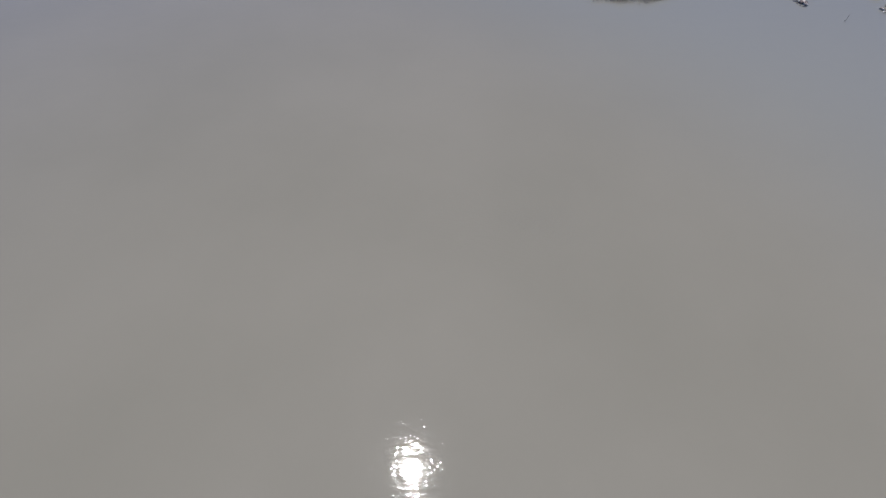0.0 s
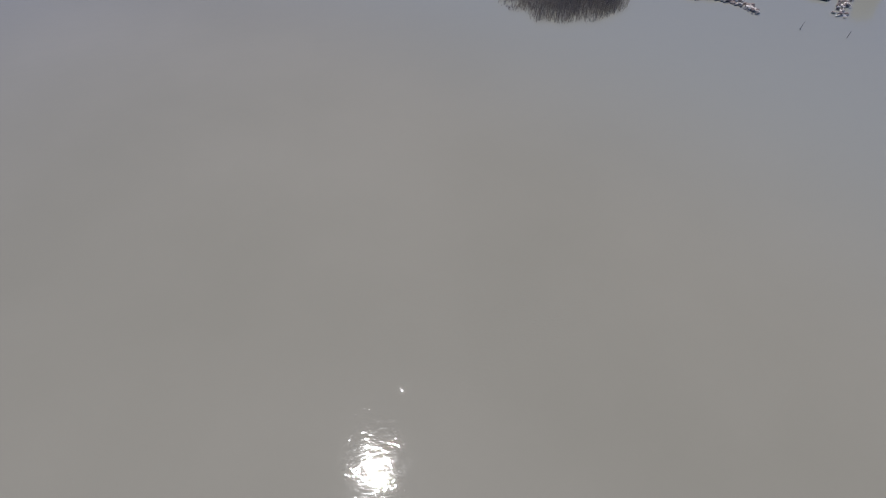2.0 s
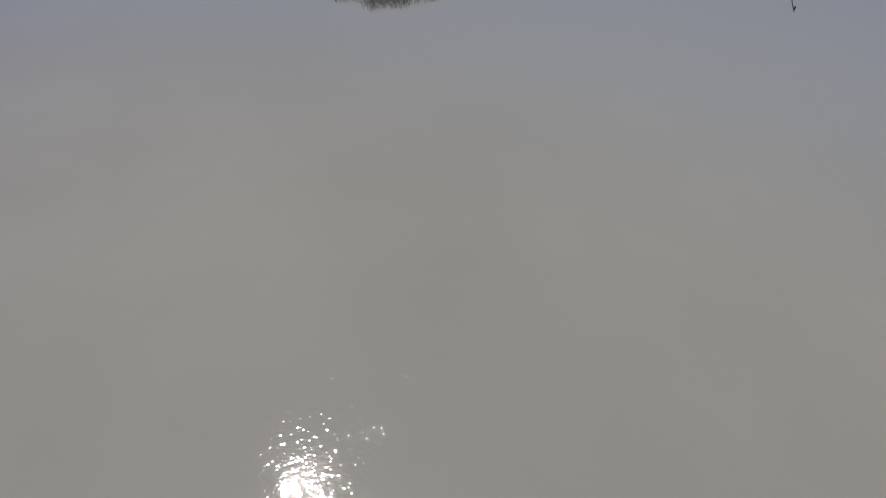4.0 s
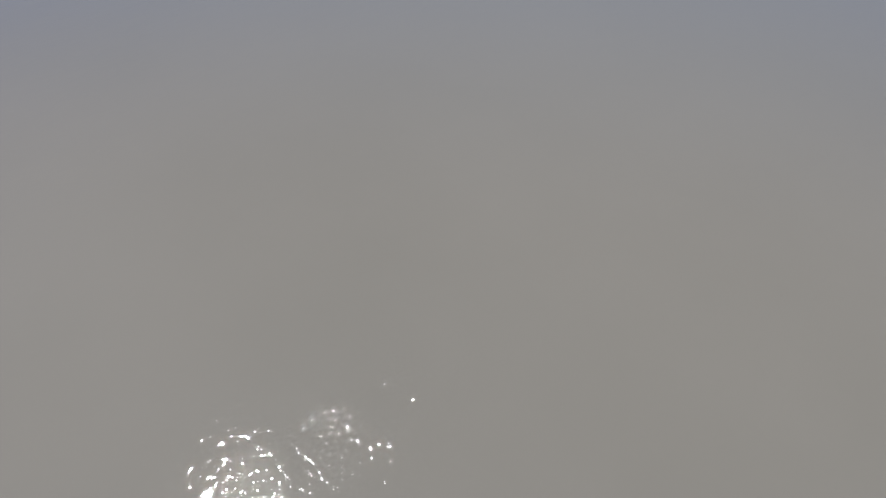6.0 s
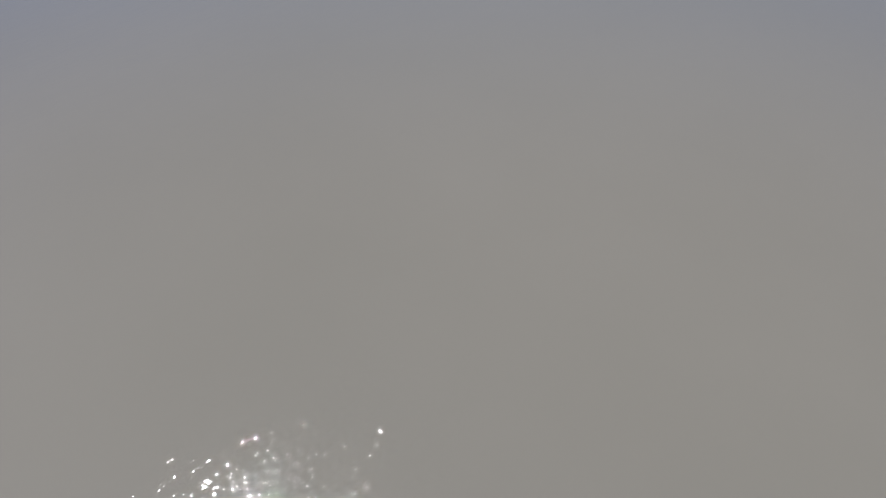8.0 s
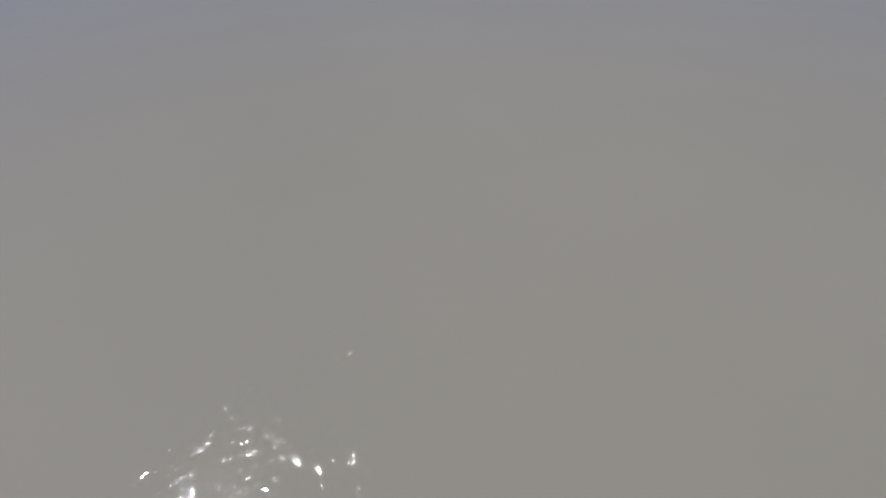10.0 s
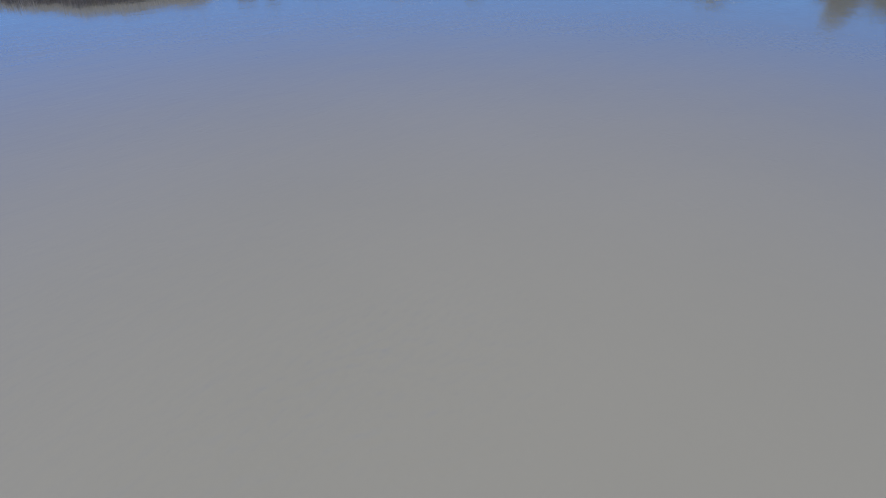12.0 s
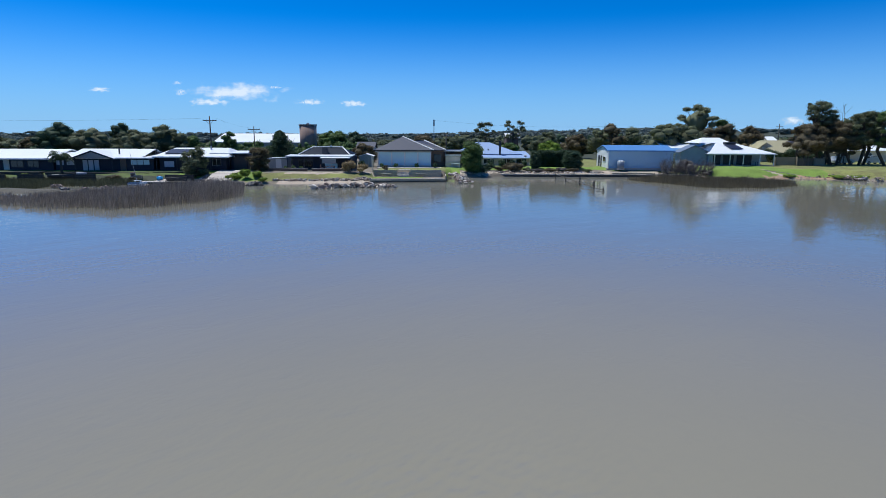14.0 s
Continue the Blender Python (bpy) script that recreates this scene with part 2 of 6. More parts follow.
MUD = mat("lake_mud", (0.075, 0.066, 0.048), 0.8, vary=0.4, scale=0.6, fine=8, bump=0.4)
NAVY = mat("navy_boards", (0.010, 0.015, 0.034), 0.6, vary=0.3, scale=0.5, fine=20, bump=0.1)
CREAM = mat("cream_wall", (0.70, 0.63, 0.53), 0.8, vary=0.12, scale=0.6, fine=18, bump=0.1)
BRICK = mat("brown_brick", (0.20, 0.13, 0.10), 0.85, vary=0.3, scale=1.0, fine=12, bump=0.2)
WHITE = mat("white_paint", (0.78, 0.78, 0.76), 0.5, vary=0.08, scale=1.0, fine=25, bump=0.05)
GREYP = mat("grey_paint", (0.36, 0.37, 0.38), 0.6, vary=0.12, scale=1.0, fine=25, bump=0.05)
DARKP = mat("dark_paint", (0.03, 0.032, 0.04), 0.5, vary=0.2, scale=1.0, fine=25, bump=0.05)
CURTAIN = mat("pale_curtain", (0.55, 0.56, 0.6), 0.9, vary=0.15, scale=2.0, fine=20, bump=0.1, stretch=(4, 4, 0.3))
BLIND = mat("pale_blue_blind", (0.60, 0.80, 0.86), 0.7, vary=0.08, scale=0.8, fine=20, bump=0.05)
ROOF_W = sheet_metal("white_roof_steel", (0.80, 0.81, 0.82), "Y", 0.4)
ROOF_G = sheet_metal("grey_roof_steel", (0.05, 0.053, 0.075), "Y", 0.5)
ROOF_N = sheet_metal("navy_roof_steel", (0.014, 0.019, 0.032), "Y", 0.6)
ROOF_N.node_tree.nodes["Principled BSDF"].inputs["Specular IOR Level"].default_value = 0.12
ROOF_B = sheet_metal("pale_blue_roof_steel", (0.31, 0.41, 0.60), "Y", 0.4)
ROOF_SHED = sheet_metal("blue_roof_steel", (0.10, 0.24, 0.50), "Y", 0.4)
ROOF_Y = sheet_metal("straw_roof_steel", (0.38, 0.34, 0.205), "Y", 0.5)
SHED_WALL = sheet_metal("pale_blue_wall_steel", (0.42, 0.58, 0.68), "Z", 0.45)
GREEN_STEEL = sheet_metal("green_grey_steel", (0.28, 0.35, 0.34), "Z", 0.45)
TANFENCE = mat("tan_fence_steel", (0.25, 0.205, 0.14), 0.6, vary=0.12, scale=0.8, fine=15, bump=0.1)
SOLARB = mat("blue_solar_cells", (0.07, 0.12, 0.22), 0.2, vary=0.2, scale=3, fine=10, bump=0.0)
SLATEWALL = mat("slate_grey_wall", (0.23, 0.29, 0.40), 0.7, vary=0.15, scale=1, fine=20, bump=0.05)
SLATEROOF = sheet_metal("slate_blue_roof_steel", (0.16, 0.20, 0.27), "X", 0.45)
SOLAR = mat("solar_cells", (0.025, 0.03, 0.055), 0.4, vary=0.2, scale=3, fine=10, bump=0.0)
GLASS = mat("window_glass", (0.02, 0.025, 0.03), 0.05, vary=0.2, scale=1, fine=5, bump=0.0, spec=0.8)
CONCRETE = mat("worn_concrete", (0.48, 0.43, 0.39), 0.9, vary=0.25, scale=0.8, fine=12, bump=0.3)
OLDCON = mat("stained_concrete", (0.31, 0.215, 0.175), 0.9, vary=0.12, scale=0.8, fine=6, bump=0.3, stretch=(1, 1, 0.5))
SLEEPER = mat("grey_timber_sleeper", (0.38, 0.35, 0.28), 0.9, vary=0.4, scale=1.2, fine=14, bump=0.4, stretch=(0.4, 1, 3))
DARKWOOD = mat("dark_wet_timber", (0.055, 0.05, 0.045), 0.8, vary=0.4, scale=1.2, fine=14, bump=0.4)
POLE = mat("pole_timber", (0.10, 0.085, 0.07), 0.9, vary=0.3, scale=1.0, fine=12, bump=0.3, stretch=(3, 3, 0.4))
STEEL = mat("galvanised_steel", (0.4, 0.4, 0.4), 0.45, 0.7, vary=0.2, scale=3, fine=20, bump=0.05)
RAMP = mat("bleached_concrete", (0.54, 0.47, 0.42), 0.9, vary=0.2, scale=0.8, fine=12, bump=0.3)
CLAY = mat("orange_clay", (0.36, 0.235, 0.155), 0.95, vary=0.35, scale=1.0, fine=8, bump=0.6)
ROCK = mat("pale_rock", (0.52, 0.46, 0.41), 0.9, vary=0.5, scale=1.6, fine=9, bump=0.8, second=(0.15, 0.12, 0.10), ends=(0.42, 0.6))
BROWNROCK = mat("brown_rock", (0.26, 0.20, 0.17), 0.9, vary=0.45, scale=1.6, fine=9, bump=0.8)
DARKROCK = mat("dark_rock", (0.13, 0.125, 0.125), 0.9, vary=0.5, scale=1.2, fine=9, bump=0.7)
TERRACE_TIMBER = mat("tan_timber_sleeper", (0.47, 0.42, 0.32), 0.9, vary=0.35, scale=1.2, fine=14, bump=0.4, stretch=(0.4, 1, 3))
BARK = mat("bark", (0.10, 0.08, 0.065), 0.95, vary=0.4, scale=2, fine=15, bump=0.5, stretch=(2, 2, 0.5))
TWIG = mat("grey_dead_twigs", (0.155, 0.135, 0.125), 0.9, vary=0.3, scale=2, fine=15, bump=0.3)
SILVER = mat("silver_car_paint", (0.50, 0.53, 0.56), 0.3, 0.3, vary=0.06, scale=2, fine=20, bump=0.0)
GATE = mat("dark_weathered_boards", (0.115, 0.10, 0.085), 0.85, vary=0.35, scale=1.0, fine=12, bump=0.3, stretch=(4, 4, 0.4))
BLUE = mat("blue_plastic", (0.02, 0.30, 0.62), 0.4, vary=0.1, scale=2, fine=20, bump=0.0)
BOATWHITE = mat("boat_white", (0.72, 0.74, 0.76), 0.3, vary=0.1, scale=2, fine=20, bump=0.0)
BOATBLUE = mat("boat_blue", (0.05, 0.14, 0.32), 0.35, vary=0.15, scale=2, fine=20, bump=0.0)
RUBBER = mat("black_rubber", (0.02, 0.02, 0.02), 0.8, vary=0.2, scale=4, fine=30, bump=0.1)
L_OLIVE = leaf_mat("olive_leaves", (0.160, 0.175, 0.098), 0.5)
L_GUM = leaf_mat("grey_green_gum_leaves", (0.20, 0.21, 0.12), 0.45)
L_DARK = leaf_mat("dark_green_leaves", (0.075, 0.112, 0.062), 0.45)
L_GREEN = leaf_mat("green_leaves", (0.115, 0.175, 0.058), 0.45)
L_BRIGHT = leaf_mat("bright_green_leaves", (0.20, 0.28, 0.045), 0.4)
L_BROWN = leaf_mat("brown_olive_leaves", (0.155, 0.125, 0.072), 0.5)
L_TAN = leaf_mat("tan_dry_leaves", (0.34, 0.26, 0.14), 0.45)
# far foliage, with the distance haze mixed into its leaf colour
L_HAZE = leaf_mat("hazed_far_leaves", (0.145, 0.18, 0.165), 0.3)
L_MID = leaf_mat("mid_green_leaves", (0.125, 0.185, 0.06), 0.45)
L_GREY = leaf_mat("grey_twigs", (0.19, 0.165, 0.15), 0.4)
L_REED = leaf_mat("reed_blades", (0.225, 0.195, 0.17), 0.6, 0.45)
L_REEDE = leaf_mat("olive_reed_blades", (0.16, 0.135, 0.085), 0.6, 0.45)
L_REEDG = leaf_mat("green_reed_blades", (0.085, 0.092, 0.055), 0.6, 0.45)


# ---------------------------------------------------------------- building helpers
def finish(name, bm, material, smooth=False):
    me = bpy.data.meshes.new(name)
    bmesh.ops.recalc_face_normals(bm, faces=bm.faces)
    bm.to_mesh(me)
    bm.free()
    me.materials.append(material)
    if smooth:
        for p in me.polygons:
            p.use_smooth = len(p.vertices) < 5
    return new(name, me)


def thing(name, base, label, category, group=""):
    ob = new(name)
    ob.location = base
    ob.empty_display_size = 0.3
    return tagged(ob, label, category, group)


def part(name, bm, material, parent, label="", smooth=False):
    """One mesh under a thing; its shape is given in world places."""
    ob = finish(name, bm, material, smooth)
    ob.parent = parent
    if parent.parent is None:
        ob.matrix_parent_inverse = Matrix.Translation(-parent.location)
    return tagged(ob, label)


def box(bm, x0, x1, y0, y1, z0, z1, bevel=0.0):
    vs = [bm.verts.new((x, y, z)) for z in (z0, z1) for y in (y0, y1) for x in (x0, x1)]
    fs = [bm.faces.new([vs[i] for i in f]) for f in ((0, 2, 3, 1), (4, 5, 7, 6), (0, 1, 5, 4), (2, 6, 7, 3), (0, 4, 6, 2), (1, 3, 7, 5))]
    if bevel:
        bmesh.ops.bevel(bm, geom=list({e for f in fs for e in f.edges}), offset=bevel, segments=1, affect="EDGES")
    return bm


def boxes(*rows):
    bm = bmesh.new()
    for r in rows:
        box(bm, *r)
    return bm


def slab(bm, pts, thick):
    """A sheet through the corner points, as thick as given, downwards."""
    top = [bm.verts.new(p) for p in pts]
    low = [bm.verts.new((p[0], p[1], p[2] - thick)) for p in pts]
    n = len(pts)
    bm.faces.new(top)
    bm.faces.new(low[::-1])
    for i in range(n):
        bm.faces.new((top[i], low[i], low[(i + 1) % n], top[(i + 1) % n]))
    return bm


def beam(bm, a, b, r0, r1=None, sides=8):
    """A tapered round bar from a to b."""
    a, b = Vector(a), Vector(b)
    r1 = r0 if r1 is None else r1
    q = (b - a).to_track_quat("Z", "Y")
    rings = []
    for p, r in ((a, r0), (b, r1)):
        rings.append([bm.verts.new(p + q @ Vector((r * math.cos(k * 2 * math.pi / sides), r * math.sin(k * 2 * math.pi / sides), 0))) for k in range(sides)])
    for k in range(sides):
        j = (k + 1) % sides
        bm.faces.new((rings[0][k], rings[0][j], rings[1][j], rings[1][k]))
    bm.faces.new(rings[0][::-1])
    bm.faces.new(rings[1])
    return bm


def bar(a, b, r0, r1=None, sides=8):
    return beam(bmesh.new(), a, b, r0, r1, sides)


def gable_x(x0, x1, y0, y1, ze, zr, yr=None, thick=0.12):
    """A gabled roof whose ridge runs along x."""
    bm = bmesh.new()
    yr = (y0 + y1) / 2 if yr is None else yr
    slab(bm, [(x0, y0, ze), (x1, y0, ze), (x1, yr, zr), (x0, yr, zr)], thick)
    slab(bm, [(x0, yr, zr), (x1, yr, zr), (x1, y1, ze), (x0, y1, ze)], thick)
    return bm


def gable_y(x0, x1, y0, y1, ze, zr, xr=None, thick=0.12):
    bm = bmesh.new()
    xr = (x0 + x1) / 2 if xr is None else xr
    slab(bm, [(x0, y0, ze), (xr, y0, zr), (xr, y1, zr), (x0, y1, ze)], thick)
    slab(bm, [(xr, y0, zr), (x1, y0, ze), (x1, y1, ze), (xr, y1, zr)], thick)
    return bm


def hip(x0, x1, y0, y1, ze, ra, rb, thick=0.12):
    """A hipped roof; ra and rb are the ends of its ridge."""
    bm = bmesh.new()
    a, b, c, d = (x0, y0, ze), (x1, y0, ze), (x1, y1, ze), (x0, y1, ze)
    if ra == rb:
        for q in ((a, b, ra), (b, c, ra), (c, d, ra), (d, a, ra)):
            slab(bm, q, thick)
    else:
        for q in ((a, b, rb, ra), (b, c, rb), (c, d, ra, rb), (d, a, ra)):
            slab(bm, q, thick)
    return bm


def gable_wall(x0, x1, y, ze, zr, xr=None, thick=0.12):
    bm = bmesh.new()
    xr = (x0 + x1) / 2 if xr is None else xr
    pts = [(x0, y, ze), (x1, y, ze), (xr, y, zr)]
    f = [bm.verts.new(p) for p in pts]
    g = [bm.verts.new((p[0], p[1] + thick, p[2])) for p in pts]
    bm.faces.new(f)
    bm.faces.new(g[::-1])
    for i in range(3):
        j = (i + 1) % 3
        bm.faces.new((f[i], g[i], g[j], f[j]))
    return bm


def window(house, x0, x1, y, z0, z1, frame_mat=WHITE, pane_mat=GLASS, panes=2, label="", bar_w=0.06):
    """A framed window on a wall that faces the water."""
    bm = bmesh.new()
    for r in ((x0, x1, z0, z0 + bar_w), (x0, x1, z1 - bar_w, z1)):
        box(bm, r[0], r[1], y - 0.05, y + 0.02, r[2], r[3])
    for k in range(panes + 1):
        xc = x0 + (x1 - x0 - bar_w) * k / panes
        box(bm, xc, xc + bar_w, y - 0.047, y + 0.02, z0 + bar_w, z1 - bar_w)
    w = part("window", bm, frame_mat, house, label)
    for k in range(panes):
        a = x0 + (x1 - x0 - bar_w) * k / panes + bar_w
        b = x0 + (x1 - x0 - bar_w) * (k + 1) / panes
        part("pane", boxes((a, b, y - 0.02, y - 0.005, z0 + bar_w, z1 - bar_w)), pane_mat, w)
    return w


# ---------------------------------------------------------------- ground and water
SHORE = [(-900, 60), (-110, 83), (-65, 86.5), (-57, 87), (-44, 85.6), (-40, 86.2), (-36, 87), (-33, 86.8), (-29.5, 83.8), (-26, 82.8), (-24.5, 84.8),
         (-18, 85.6), (-12, 86.6), (-10.8, 88.4), (0.2, 89.6), (0.7, 95), (1.6, 98.4), (5, 100.6), (11, 102.2), (36, 102.6), (41, 102.2),
         (44, 101), (48, 98.6), (55, 98.6), (62, 100), (66, 98.8), (70, 94), (76, 91), (110, 84), (900, 60)]
SX, SY = [p[0] for p in SHORE], [p[1] for p in SHORE]


def shore_y(x):
    return float(np.interp(x, SX, SY))


def smooth01(v):
    v = min(1.0, max(0.0, v))
    return v * v * (3 - 2 * v)


def ground_z(x, y):
    d = y - shore_y(x)
    wob = noise.noise((x * 0.35, y * 0.35, 0)) * 0.12
    if -10.9 < x < 0.3 and 86 < y < 106:
        return -1.2 if y < 88.35 + 0.21 * (x + 10.8) else (0.5 if y < 94.75 else 1.42)
    if d < 0:
        z = max(-1.6, 0.42 * d - 0.04)
    elif 2 < x < 38:
        z = 0.1 + 0.5 * smooth01(d / 0.4) + 0.75 * smooth01((d - 0.5) / 5)
    else:
        z = 1.35 * smooth01((d + 0.6) / 6.5) + wob * smooth01(d / 2)
    if x < -34 and 62 < y < 82:
        bar_y = float(np.interp(x, (-75, -46, -41, -34), (73, 71.2, 72.2, 77.5)))
        z = max(z, -0.9 + (1.3 + wob) * math.exp(-((y - bar_y) / 3.4) ** 2) * smooth01((-34 - x) / 4))
    if y > 140:
        z += 0.4 * smooth01((y - 140) / 100)
    if y > 320:
        hill = smooth01((y - 320) / 500) * (1 - smooth01((y - 1400) / 900))
        z += hill * (2.0 + 9 * smooth01((x / y + 0.12) * 2.0) + 2 * noise.noise((x * 0.004, y * 0.003, 2)))
    return z


def ground_kind(x, y):
    d = y - shore_y(x) + noise.noise((x * 0.5, y * 0.5, 5)) * 0.8
    if y > 150:
        return 3
    if d < -0.5:
        return 5
    if -10.9 < x < 0.3:
        return 0 if 89.8 + 0.21 * (x + 10.8) < y < 93.4 and x < -3 else 4 if y < 95 else 1
    if x < -40:
        return 5 if d < 1 else 3 if d < 3.0 + 1.4 * noise.noise((x * 0.3, y * 0.3, 3)) else (0 if -60 < x < -56.2 else 6) if d < 6 else 3
    if x < -24:
        return 4 if d < 1.8 else 0 if x < -27 and d < 7 else 1 if d < 6 else 4
    if x < -10.9:
        return 2 if d < 1.9 else 1 if d < 4.4 else 2 if d < 5.2 else 4
    if x < 3:
        return 4 if d < 1 else 0
    if x < 38:
        return 2 if 0.3 < d < 1.9 + 0.6 * noise.noise((x * 0.4, y, 7)) else 4 if d < 3.0 else 1 if d > 8 + 3 * noise.noise((x * 0.2, y * 0.2, 1)) else 0
    if x < 45:
        return 2 if d < 2 else 1
    if 54.2 < x < 59.5 and abs(y - (106.0 - 1.35 * (x - 54.2))) < 0.55 + 0.25 * noise.noise((x, y, 6)):
        return 2
    if x < 62:
        return (4 if d < 1 else 0) if x < 54 else (7 if d < 1.7 + 0.7 * noise.noise((x * 0.9, y * 0.9, 12)) else 0)
    return (7 if x < 67 else 4) if d < 1.4 else 1 if d > 6 or x > 66 else 0


def build_ground():
    xs = np.concatenate([np.array([-2600, -1500, -900, -500, -300, -200, -150, -120]), np.arange(-110, 110.1, 0.4), np.array([120, 150, 200, 300, 500, 900, 1500, 2600])])
    ys = np.concatenate([np.array([40, 60]), np.arange(64, 82, 0.5), np.arange(82, 106, 0.25), np.arange(106, 116, 0.5), np.arange(116, 150, 2.5), np.array([155, 165, 180, 200, 230, 260, 300, 340, 400, 460, 530, 610, 700, 800, 950, 1150, 1400, 1800, 2400, 3200])])
    verts = [(x, y, ground_z(x, y)) for y in ys for x in xs]
    nx = len(xs)
    faces, kinds = [], []
    for j in range(len(ys) - 1):
        for i in range(nx - 1):
            faces.append((j * nx + i, j * nx + i + 1, (j + 1) * nx + i + 1, (j + 1) * nx + i))
            kinds.append(ground_kind((xs[i] + xs[i + 1]) / 2, (ys[j] + ys[j + 1]) / 2))
    me = bpy.data.meshes.new("ground")
    me.from_pydata(verts, [], faces)
    for m in (LAWN, DRY, SAND, SCRUB, DIRT, MUD, DULL, CLAY):
        me.materials.append(m)
    me.polygons.foreach_set("material_index", kinds)
    me.polygons.foreach_set("use_smooth", [True] * len(faces))
    return tagged(new("ground", me), "grassy lake bank with sand, dirt and scrub behind", "ground", kind="structure")


ground = build_ground()
bm = bmesh.new()
g = 3000
vs = [bm.verts.new(p) for p in ((-g, -g, 0), (g, -g, 0), (g, g, 0), (-g, g, 0))]
bm.faces.new(vs)
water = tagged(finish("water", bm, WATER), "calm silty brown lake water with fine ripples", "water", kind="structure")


def cloud(px, pz, w, h, seed):
    """A small far cloud: a sheet of sky with soft uneven edges."""
    m = bpy.data.materials.new("cloud_vapour")
    m.use_nodes = True
    t = m.node_tree
    t.nodes.clear()
    out = t.nodes.new("ShaderNodeOutputMaterial")
    em, tr, mix = t.nodes.new("ShaderNodeEmission"), t.nodes.new("ShaderNodeBsdfTransparent"), t.nodes.new("ShaderNodeMixShader")
    em.inputs["Color"].default_value, em.inputs["Strength"].default_value = (0.86, 0.90, 1.0, 1), 0.9
    co, mp, n = t.nodes.new("ShaderNodeTexCoord"), t.nodes.new("ShaderNodeMapping"), t.nodes.new("ShaderNodeTexNoise")
    mp.inputs["Location"].default_value = (seed * 3.7, 0, seed)
    mp.inputs["Scale"].default_value = (2.2 / h, 1, 4.0 / h)
    n.inputs["Scale"].default_value, n.inputs["Detail"].default_value = 0.8, 6
    size = t.nodes.new("ShaderNodeMapping")
    size.inputs["Scale"].default_value = (2 / w, 1, 2 / h)
    ln = t.nodes.new("ShaderNodeVectorMath")
    ln.operation = "LENGTH"
    sub = t.nodes.new("ShaderNodeMath")
    sub.operation, sub.inputs[1].default_value = "MULTIPLY_ADD", -0.62
    ramp = t.nodes.new("ShaderNodeMapRange")
    ramp.interpolation_type = "SMOOTHSTEP"
    for key, v in (("From Min", 0.02), ("From Max", 0.5), ("To Min", 0.0), ("To Max", 0.85)):
        ramp.inputs[key].default_value = v
    for a, b in ((co.outputs["Object"], mp.inputs["Vector"]), (mp.outputs[0], n.inputs["Vector"]), (co.outputs["Object"], size.inputs["Vector"]),
                 (size.outputs[0], ln.inputs[0]), (ln.outputs["Value"], sub.inputs[0]), (n.outputs["Fac"], sub.inputs[2]),
                 (sub.outputs[0], ramp.inputs["Value"]), (ramp.outputs[0], mix.inputs[0]), (tr.outputs[0], mix.inputs[1]), (em.outputs[0], mix.inputs[2]),
                 (mix.outputs[0], out.inputs["Surface"])):
        t.links.new(a, b)
    bm = bmesh.new()
    bm.faces.new([bm.verts.new(p) for p in ((-w / 2, 0, -h / 2), (w / 2, 0, -h / 2), (w / 2, 0, h / 2), (-w / 2, 0, h / 2))])
    ob = tagged(finish("backdrop", bm, m), "small white fair-weather cloud low in the sky", "cloud", kind="structure")
    ob.location = (px, 2500, pz)
    return ob


for k, (px, pz, w, h) in enumerate(((-850, 178, 560, 105), (-965, 136, 230, 46), (-1078, 176, 80, 40), (-1413, 184, 130, 30), (-551, 138, 170, 34), (-370, 132, 160, 36),
                                    (1440, 72, 130, 50), (-1090, 212, 60, 22), (-690, 195, 90, 20))):
    cloud(px, pz, w, h, k + 1)


# ---------------------------------------------------------------- plants
def leaf_mesh(name, centres, sizes, material, rng, flat=0.0, aspect=0.45):
    """Many small four-cornered leaves, turned at random."""
    n = len(centres)
    a = rng.normal(size=(n, 3))
    a[:, 2] *= 1 - flat
    a /= np.linalg.norm(a, axis=1)[:, None]
    b = np.cross(a, rng.normal(size=(n, 3)))
    b /= np.linalg.norm(b, axis=1)[:, None] + 1e-9
    s = sizes[:, None]
    v = np.stack([centres - a * s, centres + b * s * aspect, centres + a * s, centres - b * s * aspect], 1).reshape(-1, 3)
    me = bpy.data.meshes.new(name)
    me.vertices.add(4 * n)
    me.vertices.foreach_set("co", v.astype(np.float32).ravel())
    me.loops.add(4 * n)
    me.loops.foreach_set("vertex_index", np.arange(4 * n, dtype=np.int32))
    me.polygons.add(n)
    me.polygons.foreach_set("loop_start", np.arange(0, 4 * n, 4, dtype=np.int32))
    me.update(calc_edges=True)
    me.materials.append(material)
    return me


def ball(sub):
    bm = bmesh.new()
    bmesh.ops.create_icosphere(bm, subdivisions=sub, radius=1.0)
    v = np.array([p.co[:] for p in bm.verts])
    f = np.array([[p.index for p in q.verts] for q in bm.faces], dtype=np.int32)
    bm.free()
    return v, f


BALLS = {k: ball(k) for k in (1, 2)}


